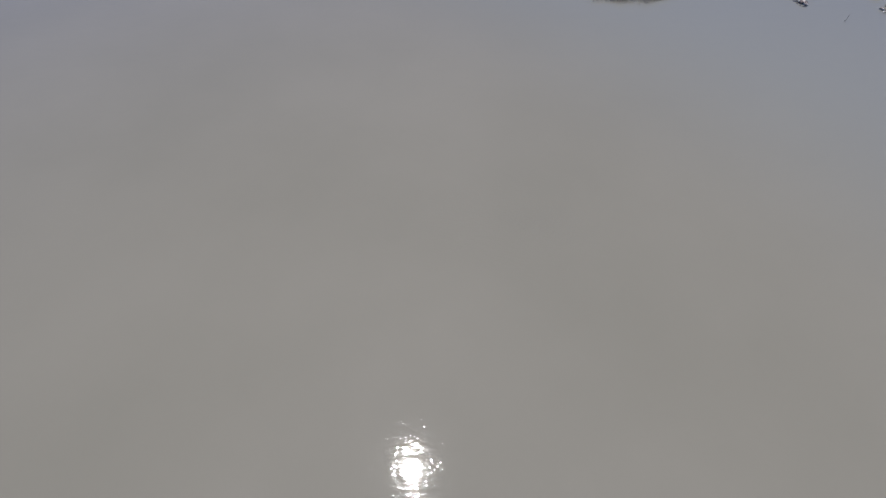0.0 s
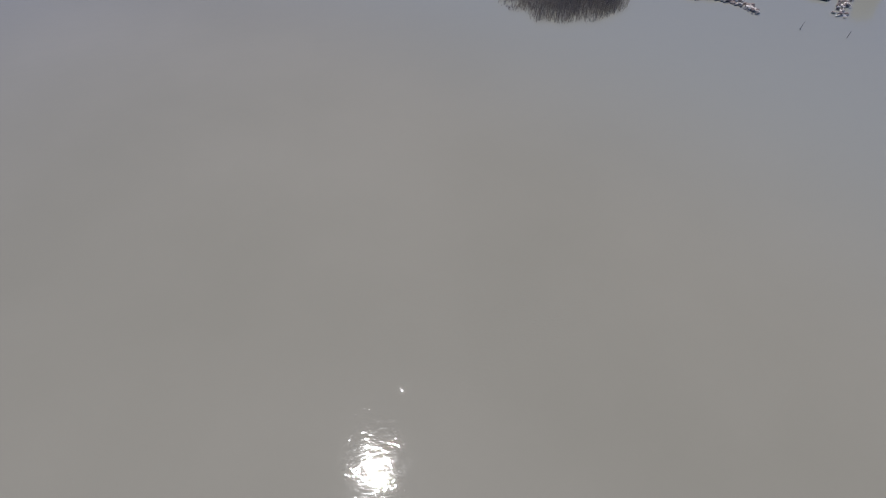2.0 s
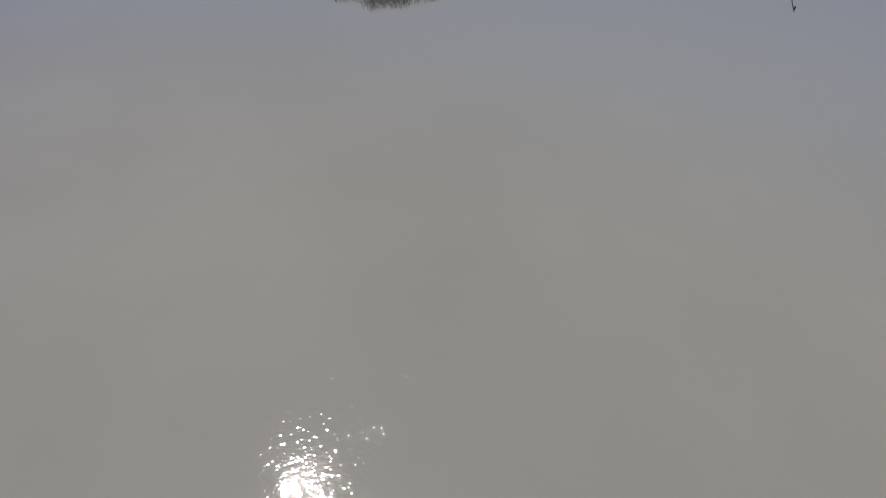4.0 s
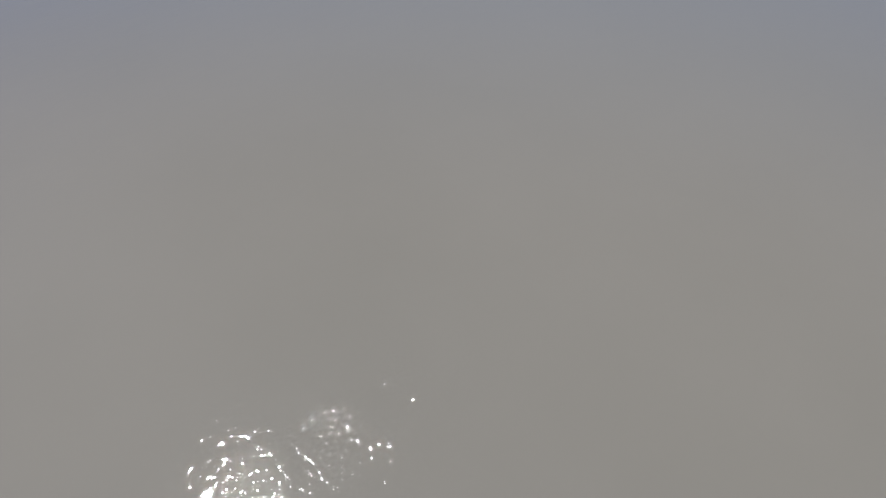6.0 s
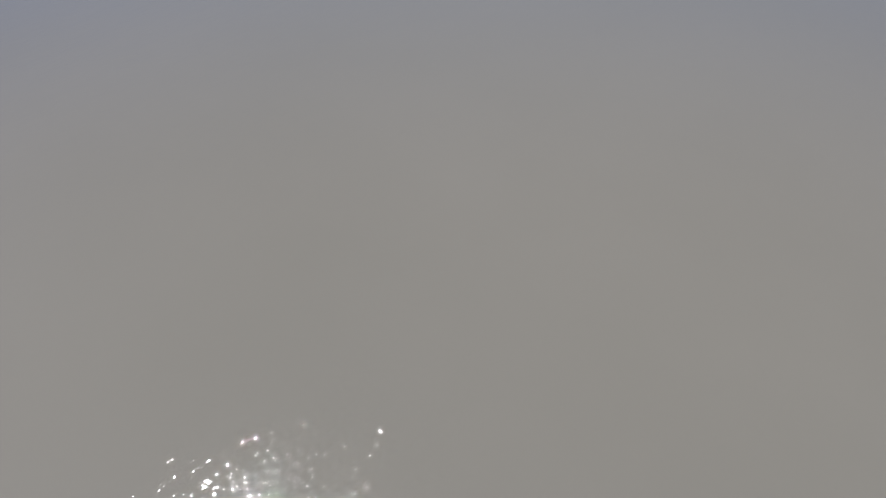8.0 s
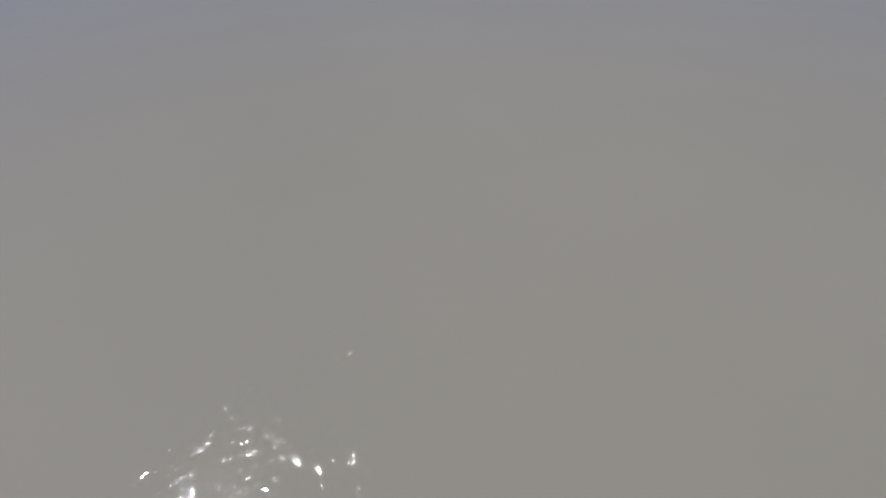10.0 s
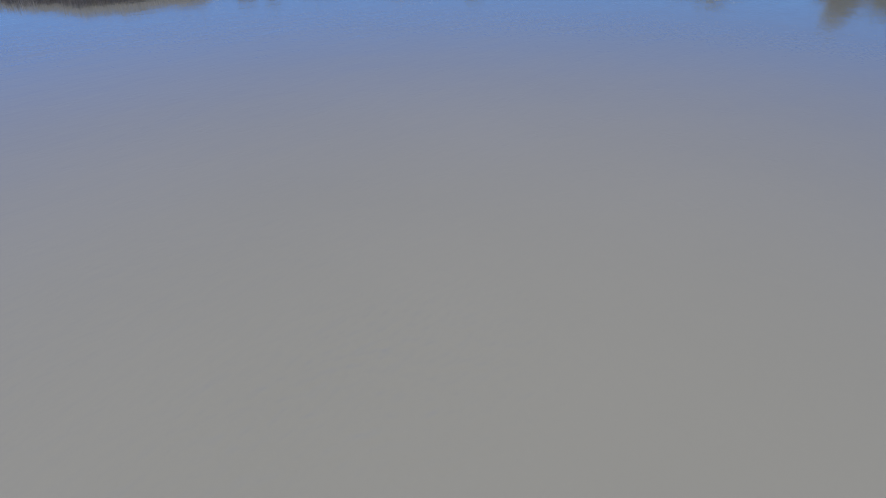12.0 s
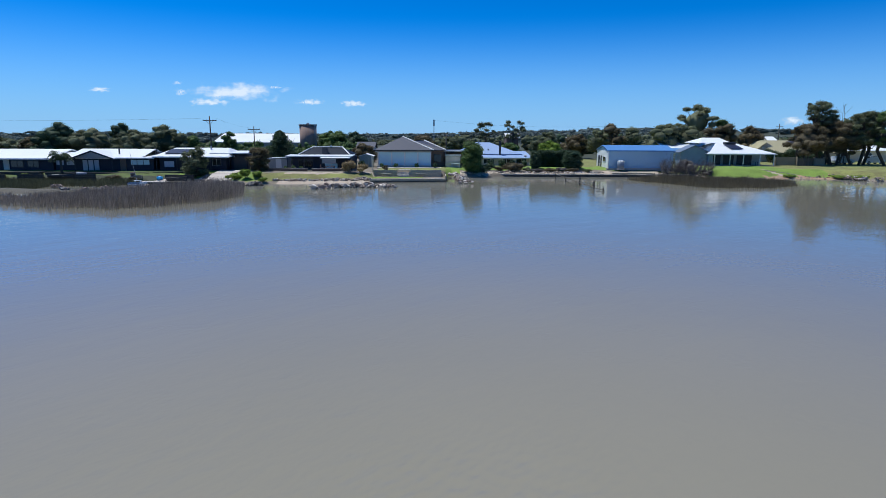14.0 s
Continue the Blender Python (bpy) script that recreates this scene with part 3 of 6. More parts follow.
def foliage_mesh(name, lumps, per, leaf, material, rng, core=0.74, sub=2, aspect=0.5, loose=0.13):
    """Uneven clumps of foliage, rows of (x, y, z, rx, ry, rz), each a dense heart wrapped in many small leaves."""
    bv, bf = BALLS[sub]
    lumps = np.asarray(lumps, dtype=float)
    verts, faces, total = [], [], 0
    for row in lumps:
        c, r = row[:3], row[3:]
        k = np.full(len(bv), 1.0)
        for freq, amp in ((2.2, 0.16), (4.5, 0.10), (8.5, 0.06)):
            k += amp * np.sin(bv @ rng.normal(0, freq, 3) + rng.uniform(0, 6.28)) * np.sin(bv @ rng.normal(0, freq, 3) + rng.uniform(0, 6.28)) * 1.4
        verts.append(c + bv * (k * core)[:, None] * r)
        faces.append(bf + total)
        total += len(bv)
    n = per * len(lumps)
    d = rng.normal(size=(n, 3))
    d /= np.linalg.norm(d, axis=1)[:, None]
    which = np.repeat(np.arange(len(lumps)), per)
    centres = lumps[which, :3] + d * np.clip(rng.normal(0.92, loose, n), 0.4, 0.96 + 1.9 * loose)[:, None] * lumps[which, 3:]
    a = rng.normal(size=(n, 3))
    a /= np.linalg.norm(a, axis=1)[:, None]
    b = np.cross(a, rng.normal(size=(n, 3)))
    b /= np.linalg.norm(b, axis=1)[:, None] + 1e-9
    s = (leaf * rng.uniform(0.6, 1.35, n))[:, None]
    lv = np.stack([centres - a * s, centres + b * s * aspect, centres + a * s, centres - b * s * aspect], 1).reshape(-1, 3)
    v = np.concatenate(verts + [lv])
    tri = np.concatenate(faces)
    me = bpy.data.meshes.new(name)
    me.vertices.add(len(v))
    me.vertices.foreach_set("co", v.astype(np.float32).ravel())
    me.loops.add(3 * len(tri) + 4 * n)
    me.loops.foreach_set("vertex_index", np.concatenate([tri.ravel(), total + np.arange(4 * n)]).astype(np.int32))
    me.polygons.add(len(tri) + n)
    me.polygons.foreach_set("loop_start", np.concatenate([3 * np.arange(len(tri)), 3 * len(tri) + 4 * np.arange(n)]).astype(np.int32))
    me.update(calc_edges=True)
    me.materials.append(material)
    return me


def under(name, me, ob):
    """Hangs a mesh given in world places under the thing ob."""
    it = new(name, me)
    it.parent = ob
    it.matrix_parent_inverse = Matrix.Translation(-ob.location)
    return it


def tree(name, x, y, height, width, leaves, label, seed, bare=0.3, clumps=16, per=150, leaf=0.22, trunks=1, spread=0.75, lean=0.0, depth=None, group="trees", category="tree", puff=1.0, dome=False):
    """A tapered trunk with limbs that end in uneven clumps of small leaves, airy or (dome) billowing and dense."""
    rng = np.random.default_rng(seed)
    z0 = ground_z(x, y) - 0.1
    base = Vector((x, y, z0))
    ob = thing(name, base, label, category, group)
    depth = depth or width
    bm = bmesh.new()
    cents = []
    clumps = int(clumps * (2.4 if x > 70 else 1.6))
    for k in range(clumps):
        a = rng.uniform(0, 2 * math.pi)
        up = rng.uniform(0, 1)
        reach = math.sqrt(rng.uniform(0.02, 1)) * (0.55 + 0.45 * math.sin(math.pi * (0.15 + 0.75 * up)))
        cz = z0 + height * (bare + (1 - bare) * (0.06 + 0.84 * up))
        if dome:
            up = rng.uniform(0, 1) ** 0.8
            reach = rng.uniform(0.75, 1.0) * math.sqrt(max(0.0, 1 - (1.35 * up - 0.35) ** 2)) * (1 + 0.14 * math.sin(3 * a + seed))
            cz = z0 + height * (bare + (1 - bare) * (0.12 + 0.70 * up + 0.07 * math.sin(2 * a + 1.7 * seed)))
        cents.append((x + lean * up + math.cos(a) * reach * width * 0.5 * spread, y + math.sin(a) * reach * depth * 0.5 * spread, cz))
    r = 0.02 * height + 0.05
    for k in range(trunks):
        off = Vector((rng.uniform(-1, 1) * 0.12 * width * (trunks > 1), rng.uniform(-0.3, 0.3) * (trunks > 1), 0))
        top = base + off * 2.2 + Vector((lean * 0.5, 0, height * (bare + 0.35 * (1 - bare))))
        mid = base + off * 1.4 + (top - base) * 0.5 + Vector((rng.uniform(-0.15, 0.15), 0, 0))
        beam(bm, base + off, mid, r, r * 0.8)
        beam(bm, mid, top, r * 0.8, r * 0.5)
        for c in cents[k::trunks]:
            start = mid.lerp(top, rng.uniform(0.1, 1.0))
            elbow = start.lerp(Vector(c), 0.55) + Vector((0, 0, -0.06 * height))
            beam(bm, start, elbow, r * 0.38, r * 0.25, 5)
            beam(bm, elbow, Vector(c), r * 0.25, r * 0.08, 5)
    part("trunk", bm, BARK, ob, "", True)
    size = 0.82 * puff * math.sqrt(width * height * (1 - bare)) / math.sqrt(clumps)
    lumps = []
    for c in cents:
        k = size * rng.choice((0.55, 0.8, 1.0, 1.3))
        lumps.append((*c, k * rng.uniform(0.9, 1.25), k * rng.uniform(0.9, 1.25) * min(1, depth / width), k * rng.uniform(0.6, 0.85)))
    if dome:
        lumps.append((x + 0.5 * lean, y, z0 + height * (0.42 + 0.5 * bare), 0.40 * width, 0.36 * depth, 0.36 * height * (1 - bare)))
    under("crown", foliage_mesh("crown", lumps, int(per * (1.1 if x > 70 else 0.9)), 0.40 * leaf, leaves, rng, 0.76 if dome else 0.68, 2, loose=0.11 if dome else 0.16), ob)
    return ob


def shrub(name, x, y, height, width, leaves, label, seed, n=900, leaf=0.12, group="shrubs", category="shrub", depth=None, shape="round"):
    """A bush: short stems under a rounded or clipped mass of small leaves."""
    rng = np.random.default_rng(seed)
    z0 = ground_z(x, y) - 0.05
    base = Vector((x, y, z0))
    ob = thing(name, base, label, category, group)
    depth = depth or width
    n = int(n * 1.9)
    bm = bmesh.new()
    for k in range(6):
        a = rng.uniform(0, 6.28)
        beam(bm, base + Vector((math.cos(a) * 0.06 * width, math.sin(a) * 0.06 * width, 0)),
             base + Vector((math.cos(a) * width * 0.3, math.sin(a) * depth * 0.3, height * rng.uniform(0.5, 0.8))), 0.012 * height + 0.015, 0.01, 5)
    part("stems", bm, BARK, ob)
    if shape == "pine":
        u = rng.random(n) ** 1.3
        a = rng.uniform(0, 6.283, n)
        arm = 0.72 + 0.28 * np.sin(a * 5 + 9 * u) * np.cos(a * 2 + 17 * u)
        rad = (1 - u) ** 0.55 * arm * (0.7 + 0.3 * ((u * 7) % 1)) * rng.uniform(0.45, 1.1, n)
        p = np.stack([x + rad * np.cos(a) * width / 2, y + rad * np.sin(a) * depth / 2, z0 + 0.3 + u * (height - 0.3)], 1)
        under("foliage", leaf_mesh("foliage", p, 0.72 * leaf * rng.uniform(0.6, 1.3, len(p)), leaves, rng), ob)
        return ob
    lumps = []
    if shape == "box":
        nx, nz = max(2, round(width / 0.75)), max(2, round(height / 0.75))
        rx, rz = width / nx, height / nz
        for i in range(nx):
            for j in range(nz):
                lumps.append((x - width / 2 + rx * (i + 0.5), y + rng.uniform(-0.06, 0.06), z0 + rz * (j + 0.5) + rng.uniform(-0.05, 0.05),
                              rx * rng.uniform(0.62, 0.78), depth * 0.5, rz * rng.uniform(0.6, 0.74)))
    elif shape == "egg":
        for k in range(26):
            u = (k + 0.5) / 26
            a = k * 2.4 + rng.uniform(-0.4, 0.4)
            rad = math.sin(math.pi * (0.16 + 0.72 * u)) ** 0.8 * rng.uniform(0.42, 0.62)
            s = rng.uniform(0.2, 0.3)
            lumps.append((x + rad * math.cos(a) * width * 0.5, y + rad * math.sin(a) * depth * 0.5, z0 + height * (0.1 + 0.78 * u),
                          width * s, depth * s, height * 0.5 * s * rng.uniform(0.8, 1.1)))
    else:
        for k in range(11):
            a = rng.uniform(0, 6.28)
            rr = math.sqrt(rng.random()) * 0.34
            s = rng.uniform(0.16, 0.25)
            lumps.append((x + math.cos(a) * rr * width, y + math.sin(a) * rr * depth, z0 + height * rng.uniform(0.28, 0.72),
                          width * s, depth * s, height * rng.uniform(0.2, 0.3)))
    under("foliage", foliage_mesh("foliage", lumps, max(30, n // len(lumps)), 0.6 * leaf, leaves, rng, 0.76), ob)
    return ob


def twigs(bm, a, way, length, r, level, rng):
    """A bent twig that forks into thinner ones."""
    b = a + way * length * 0.5
    c = b + (way + Vector((rng.uniform(-0.35, 0.35), rng.uniform(-0.35, 0.35), rng.uniform(-0.1, 0.25)))).normalized() * length * 0.5
    beam(bm, a, b, r, r * 0.8, 3)
    beam(bm, b, c, r * 0.8, r * 0.5, 3)
    if level:
        for k in range(rng.choice((2, 3, 3))):
            w = (way + Vector((rng.uniform(-0.9, 0.9), rng.uniform(-0.9, 0.9), rng.uniform(-0.35, 0.55)))).normalized()
            twigs(bm, b.lerp(c, rng.uniform(0, 1)), w, length * rng.uniform(0.5, 0.8), r * 0.55, level - 1, rng)


def bare_bush(name, x, y, width, depth, length, stems, label, seed, category, group, rise=0.7, level=4, r=0.075):
    """Leafless grey branches that fork from several stems."""
    rng = random.Random(seed)
    z = ground_z(x, y)
    ob = thing(name, (x, y, z), label, category, group)
    for k in range(stems):
        bm = bmesh.new()
        px, py = x + rng.uniform(-0.5, 0.5) * width, y + rng.uniform(-0.5, 0.5) * depth
        lean = Vector((rng.uniform(-0.7, 0.7), rng.uniform(-0.5, 0.5), rise)).normalized()
        twigs(bm, Vector((px, py, ground_z(px, py) - 0.1)), lean, length * rng.uniform(0.75, 1.15), r, level, rng)
        part("branch", bm, TWIG, ob)
    return ob


def woods(name, spots, leaves, label, seed, per=110, leaf=0.45):
    """A far belt of trees: rows of (x, y, height, width)."""
    rng = np.random.default_rng(seed)
    lumps = []
    for x, y, h, w in spots:
        z0 = ground_z(x, y)
        for k in range(10):
            up = rng.uniform(0.3, 0.85)
            lumps.append((x + rng.normal() * w * 0.3 * (1.2 - 0.6 * up), y + rng.normal() * w * 0.2, z0 + h * up,
                          w * rng.uniform(0.09, 0.19), w * rng.uniform(0.09, 0.19), h * rng.uniform(0.16, 0.3)))
        lumps.append((x, y, z0 + 0.25 * h, w * 0.6, w * 0.35, h * 0.45))
    far = (sum(p[1] for p in spots) / len(spots) / 200) ** 0.5
    me = foliage_mesh(name, lumps, per // 4, 0.6 * leaf * far, leaves, rng, 0.8, 1 if far > 1.15 else 2, 0.6)
    return tagged(new(name, me), label, "woodland", kind="stuff")


def reed_bed(name, inside, box_, count, height, material, label, seed, base_z=-0.15, lean=0.25):
    """Thin upright blades over a stretch of shallow water."""
    rng = np.random.default_rng(seed)
    x0, x1, y0, y1 = box_
    out = []
    while len(out) < count:
        x, y = rng.uniform(x0, x1), rng.uniform(y0, y1)
        k = inside(x, y)
        if rng.random() < k:
            tall = 0.62 + 0.38 * smooth01((x + 44) / 18) if x < 0 else 1.0
            clump = 0.8 + 0.35 * noise.noise((x * 0.7, y * 0.7, 31)) + 0.2 * noise.noise((x * 2.1, y * 2.1, 33))
            out.append((x, y, tall * clump * height * (0.6 + 0.45 * min(1, k)) * rng.uniform(0.55, 1.12)))
    p = np.array(out)
    n = len(p)
    w = rng.uniform(0.008, 0.022, n)
    ang = rng.uniform(0, 6.283, n)
    dx, dy = np.cos(ang) * w, np.sin(ang) * w
    lx, ly = rng.normal(0.10, lean, n) * p[:, 2] * 0.55, rng.normal(0, lean, n) * p[:, 2] * 0.55
    rows = []
    for up, out_, thin in ((0, 0, 1), (0.6, 0.35, 0.85), (1, 1, 0.2)):
        z = base_z + (p[:, 2] - base_z) * up
        rows += [np.stack([p[:, 0] + lx * out_ + sgn * dx * thin, p[:, 1] + ly * out_ + sgn * dy * thin, z], 1) for sgn in (-1, 1)]
    v = np.stack(rows, 1).reshape(-1, 3)
    corner = np.array((0, 1, 3, 2, 2, 3, 5, 4), dtype=np.int32)
    me = bpy.data.meshes.new(name)
    me.vertices.add(6 * n)
    me.vertices.foreach_set("co", v.astype(np.float32).ravel())
    me.loops.add(8 * n)
    me.loops.foreach_set("vertex_index", (np.arange(n, dtype=np.int32)[:, None] * 6 + corner).ravel())
    me.polygons.add(2 * n)
    me.polygons.foreach_set("loop_start", np.arange(0, 8 * n, 4, dtype=np.int32))
    me.update(calc_edges=True)
    me.materials.append(material)
    return tagged(new(name, me), label, "reeds", kind="stuff")


# ---------------------------------------------------------------- rocks
def rock_shape(seed, squash=0.65):
    bm = bmesh.new()
    bmesh.ops.create_icosphere(bm, subdivisions=2, radius=0.5)
    cuts = [Vector((math.sin(seed * 3 + 2.1 * i), math.cos(seed * 2 + 1.7 * i), math.sin(seed + 2.9 * i))).normalized() for i in range(7)]
    off = Vector((seed * 7.3, seed * 3.1, seed * 5.7))
    for v in bm.verts:
        d = v.co.normalized()
        k = 1 + 0.38 * noise.noise(d * 1.3 + off) + 0.18 * noise.noise(d * 3.1 + off)
        p = d * 0.5 * k
        for i, c in enumerate(cuts):
            over = p.dot(c) - (0.22 + 0.022 * i)
            if over > 0:
                p -= c * over * 0.97
        v.co = Vector((p.x, p.y * 0.86, p.z * (squash + 0.15)))
    me = bpy.data.meshes.new("rock")
    bm.to_mesh(me)
    bm.free()
    return me


ROCK_SHAPES = {}
for tone in (ROCK, DARKROCK, BROWNROCK, CLAY):
    ROCK_SHAPES[tone.name] = [rock_shape(k) for k in range(8)]
    for me in ROCK_SHAPES[tone.name]:
        me.materials.append(tone)


def rock_heap(name, label, spots, tone, seed, category="rocks"):
    """A heap whose stones are single pieces; rows of (x, y, z, size)."""
    rng = random.Random(seed)
    base = Vector((sum(s[0] for s in spots) / len(spots), sum(s[1] for s in spots) / len(spots), 0))
    heap = thing(name, base, label, category)
    for x, y, z, size in spots:
        r = new("rock", rng.choice(ROCK_SHAPES[(tone if rng.random() < 0.6 else BROWNROCK if tone is ROCK else DARKROCK).name]))
        r.parent = heap
        r.matrix_basis = Matrix.LocRotScale(Vector((x, y, z)) - base, Euler((rng.uniform(-0.4, 0.4), rng.uniform(-0.4, 0.4), rng.uniform(0, 6.28))),
                                            Vector((size * rng.uniform(0.9, 1.4), size * rng.uniform(0.8, 1.2), size * rng.uniform(0.7, 1.1))))
    return heap


def along(pts, n, rng, side=0.5):
    out = []
    for k in range(n):
        u = (k + rng.random()) / n * (len(pts) - 1)
        i = min(int(u), len(pts) - 2)
        f = u - i
        out.append((pts[i][0] * (1 - f) + pts[i + 1][0] * f + rng.uniform(-side, side), pts[i][1] * (1 - f) + pts[i + 1][1] * f + rng.uniform(-side, side)))
    return out

# ---------------------------------------------------------------- houses on the west side
def gutter(house, x0, x1, y, z, material=WHITE, name="gutter"):
    return part(name, boxes((x0, x1, y - 0.1, y + 0.02, z - 0.16, z + 0.02)), material, house)


def solar_row(house, x0, x1, y0, y1, z0, z1, n):
    """Solar panels that lie on a roof slope rising away from the water."""
    w = (x1 - x0) / n
    for k in range(n):
        bm = bmesh.new()
        a, b = x0 + k * w + 0.02, x0 + (k + 1) * w - 0.02
        slab(bm, [(a, y0, z0 + 0.12), (b, y0, z0 + 0.12), (b, y1, z1 + 0.12), (a, y1, z1 + 0.12)], 0.05)
        part("solar_panel", bm, SOLAR, house, "dark solar panel")


def long_shack_a():
    h = thing("house", (-75, 95, 1.2), "long dark navy shack with a white steel roof", "house", "lakeside houses")
    part("wall", boxes((-98, -60.6, 92.6, 101, 0.6, 3.2)), NAVY, h)
    part("roof", gable_x(-98.6, -60.1, 91.7, 102, 3.2, 4.5, 97), ROOF_W, h)
    gutter(h, -98.6, -60.1, 91.7, 3.15)
    for x0, x1, p in ((-92, -88, 3), (-84, -79, 3), (-75.5, -73, 2), (-67.2, -65.2, 2), (-64.6, -62.8, 2)):
        window(h, x0, x1, 92.6, 1.75, 2.85, DARKP, GLASS, p)
    for x in (-78, -71.5, -68.3):
        part("door", boxes((x, x + 0.9, 92.52, 92.62, 1.25, 3.0)), GREYP if x < -70 else CREAM, h)
    # deck drawn out over the lawn, its dark timber standing in for shade
    part("deck", boxes((-98, -61, 89.8, 92.6, 0.7, 1.22)), DARKWOOD, h)
    return h


def long_shack_b():
    h = thing("house", (-52, 95, 1.2), "dark navy shack with gabled porch and white roof", "house", "lakeside houses")
    part("wall", boxes((-60.3, -45.0, 92.7, 101, 0.6, 3.3)), NAVY, h)
    part("roof", gable_x(-58.4, -46.6, 91.8, 102, 3.32, 4.58, 97), ROOF_W, h)
    part("side_roof", gable_x(-61.5, -58.0, 91.8, 101, 3.2, 4.02, 96), ROOF_W, h)
    part("verandah_roof", slab(bmesh.new(), [(-46.6, 91.8, 3.36), (-44.5, 91.8, 3.4), (-44.5, 97, 3.7), (-46.6, 97, 3.7)], 0.1), ROOF_W, h)
    part("gable", gable_wall(-46.62, -46.4, 97, 3.4, 4.5), NAVY, h)
    # porch gable that faces the water
    part("porch_roof", gable_y(-57.1, -50.4, 91.2, 95.5, 3.28, 4.48), ROOF_W, h)
    part("porch_gable", gable_wall(-56.3, -51.2, 91.4, 3.32, 4.34), GREYP, h, "pale grey gable boards")
    bm = bmesh.new()
    for x0, x1, za, zb in ((-57.1, -53.75, 3.26, 4.44), (-53.75, -50.4, 4.44, 3.26)):
        slab(bm, [(x0, 91.12, za), (x1, 91.12, zb), (x1, 91.24, zb), (x0, 91.24, za)], 0.2)
    part("bargeboard", bm, DARKP, h)
    gutter(h, -61.5, -57.1, 91.8, 3.2)
    gutter(h, -50.4, -44.5, 91.8, 3.36)
    for x in (-56.6, -50.9):
        part("post", boxes((x, x + 0.12, 91.45, 91.57, 1.0, 3.3)), DARKP, h)
    window(h, -60.2, -58.9, 92.7, 2.1, 2.95, DARKP, CURTAIN, 1, "window with pale curtain")
    window(h, -58.6, -57.3, 92.7, 2.1, 2.95, DARKP, CURTAIN, 1)
    for k in range(3):
        part("curtain_door", boxes((-56.0 + k * 0.9, -55.3 + k * 0.9, 92.58, 92.66, 1.3, 2.95)), CURTAIN, h, "glass door with white curtain")
    window(h, -48.6, -45.6, 92.7, 2.2, 3.05, DARKP, BLIND, 3, "long window with grey blinds")
    part("door", boxes((-50.2, -49.3, 92.6, 92.71, 1.25, 3.1)), BRICK, h, "brown timber door")
    # added deck, dark to imitate the shade in front of the shack
    part("deck", boxes((-60.3, -44.6, 90.0, 92.6, 0.7, 1.2)), DARKWOOD, h)
    part("flue", bar((-50.9, 94.0, 3.6), (-50.9, 94.0, 4.75), 0.12), DARKP, h)
    return h


def long_shack_d():
    h = thing("house", (-40, 95, 1.3), "navy shack with solar panels on white roof", "house", "lakeside houses")
    part("wall", boxes((-44.2, -33.8, 92.9, 101, 0.6, 3.55)), NAVY, h)
    part("roof", hip(-44.8, -33.0, 91.8, 102, 3.58, (-43.2, 97, 4.8), (-34.6, 97, 4.8)), ROOF_W, h)
    gutter(h, -44.8, -33.0, 91.8, 3.55)
    solar_row(h, -45.0 + 1.6, -39.6, 93.0, 95.6, 3.92, 4.5, 4)
    part("hanging_cloth", boxes((-43.1, -41.6, 92.1, 92.13, 1.95, 2.85)), CURTAIN, h, "white cloth hung on the verandah")
    for x in (-44.3, -41.2, -38.3, -36.0):
        part("post", boxes((x, x + 0.1, 91.95, 92.05, 1.0, 3.5)), DARKP, h)
    window(h, -36.0, -34.6, 92.9, 2.1, 3.2, GREYP, GLASS, 2)
    window(h, -40.5, -38.0, 92.9, 1.9, 3.1, DARKP, GLASS, 2)
    part("flue", bar((-37.2, 96.0, 4.5), (-37.2, 96.0, 5.15), 0.12), GREYP, h)
    part("deck", boxes((-44.2, -36, 90.4, 92.9, 0.8, 1.3)), DARKWOOD, h)
    # flat-roofed carport beside it
    part("carport_roof", slab(bmesh.new(), [(-36.5, 93.4, 4.08), (-30.4, 93.4, 4.12), (-30.4, 100, 4.3), (-36.5, 100, 4.3)], 0.16), ROOF_W, h)
    part("carport_wall", boxes((-33.7, -30.8, 94.6, 99.5, 0.8, 3.95)), NAVY, h)
    for x in (-33.6, -30.7):
        part("post", boxes((x, x + 0.12, 93.6, 93.72, 1.0, 3.98)), DARKP, h)
    part("roller_door", boxes((-33.2, -31.2, 94.5, 94.62, 1.35, 3.5)), DARKP, h, "dark roller door")
    return h


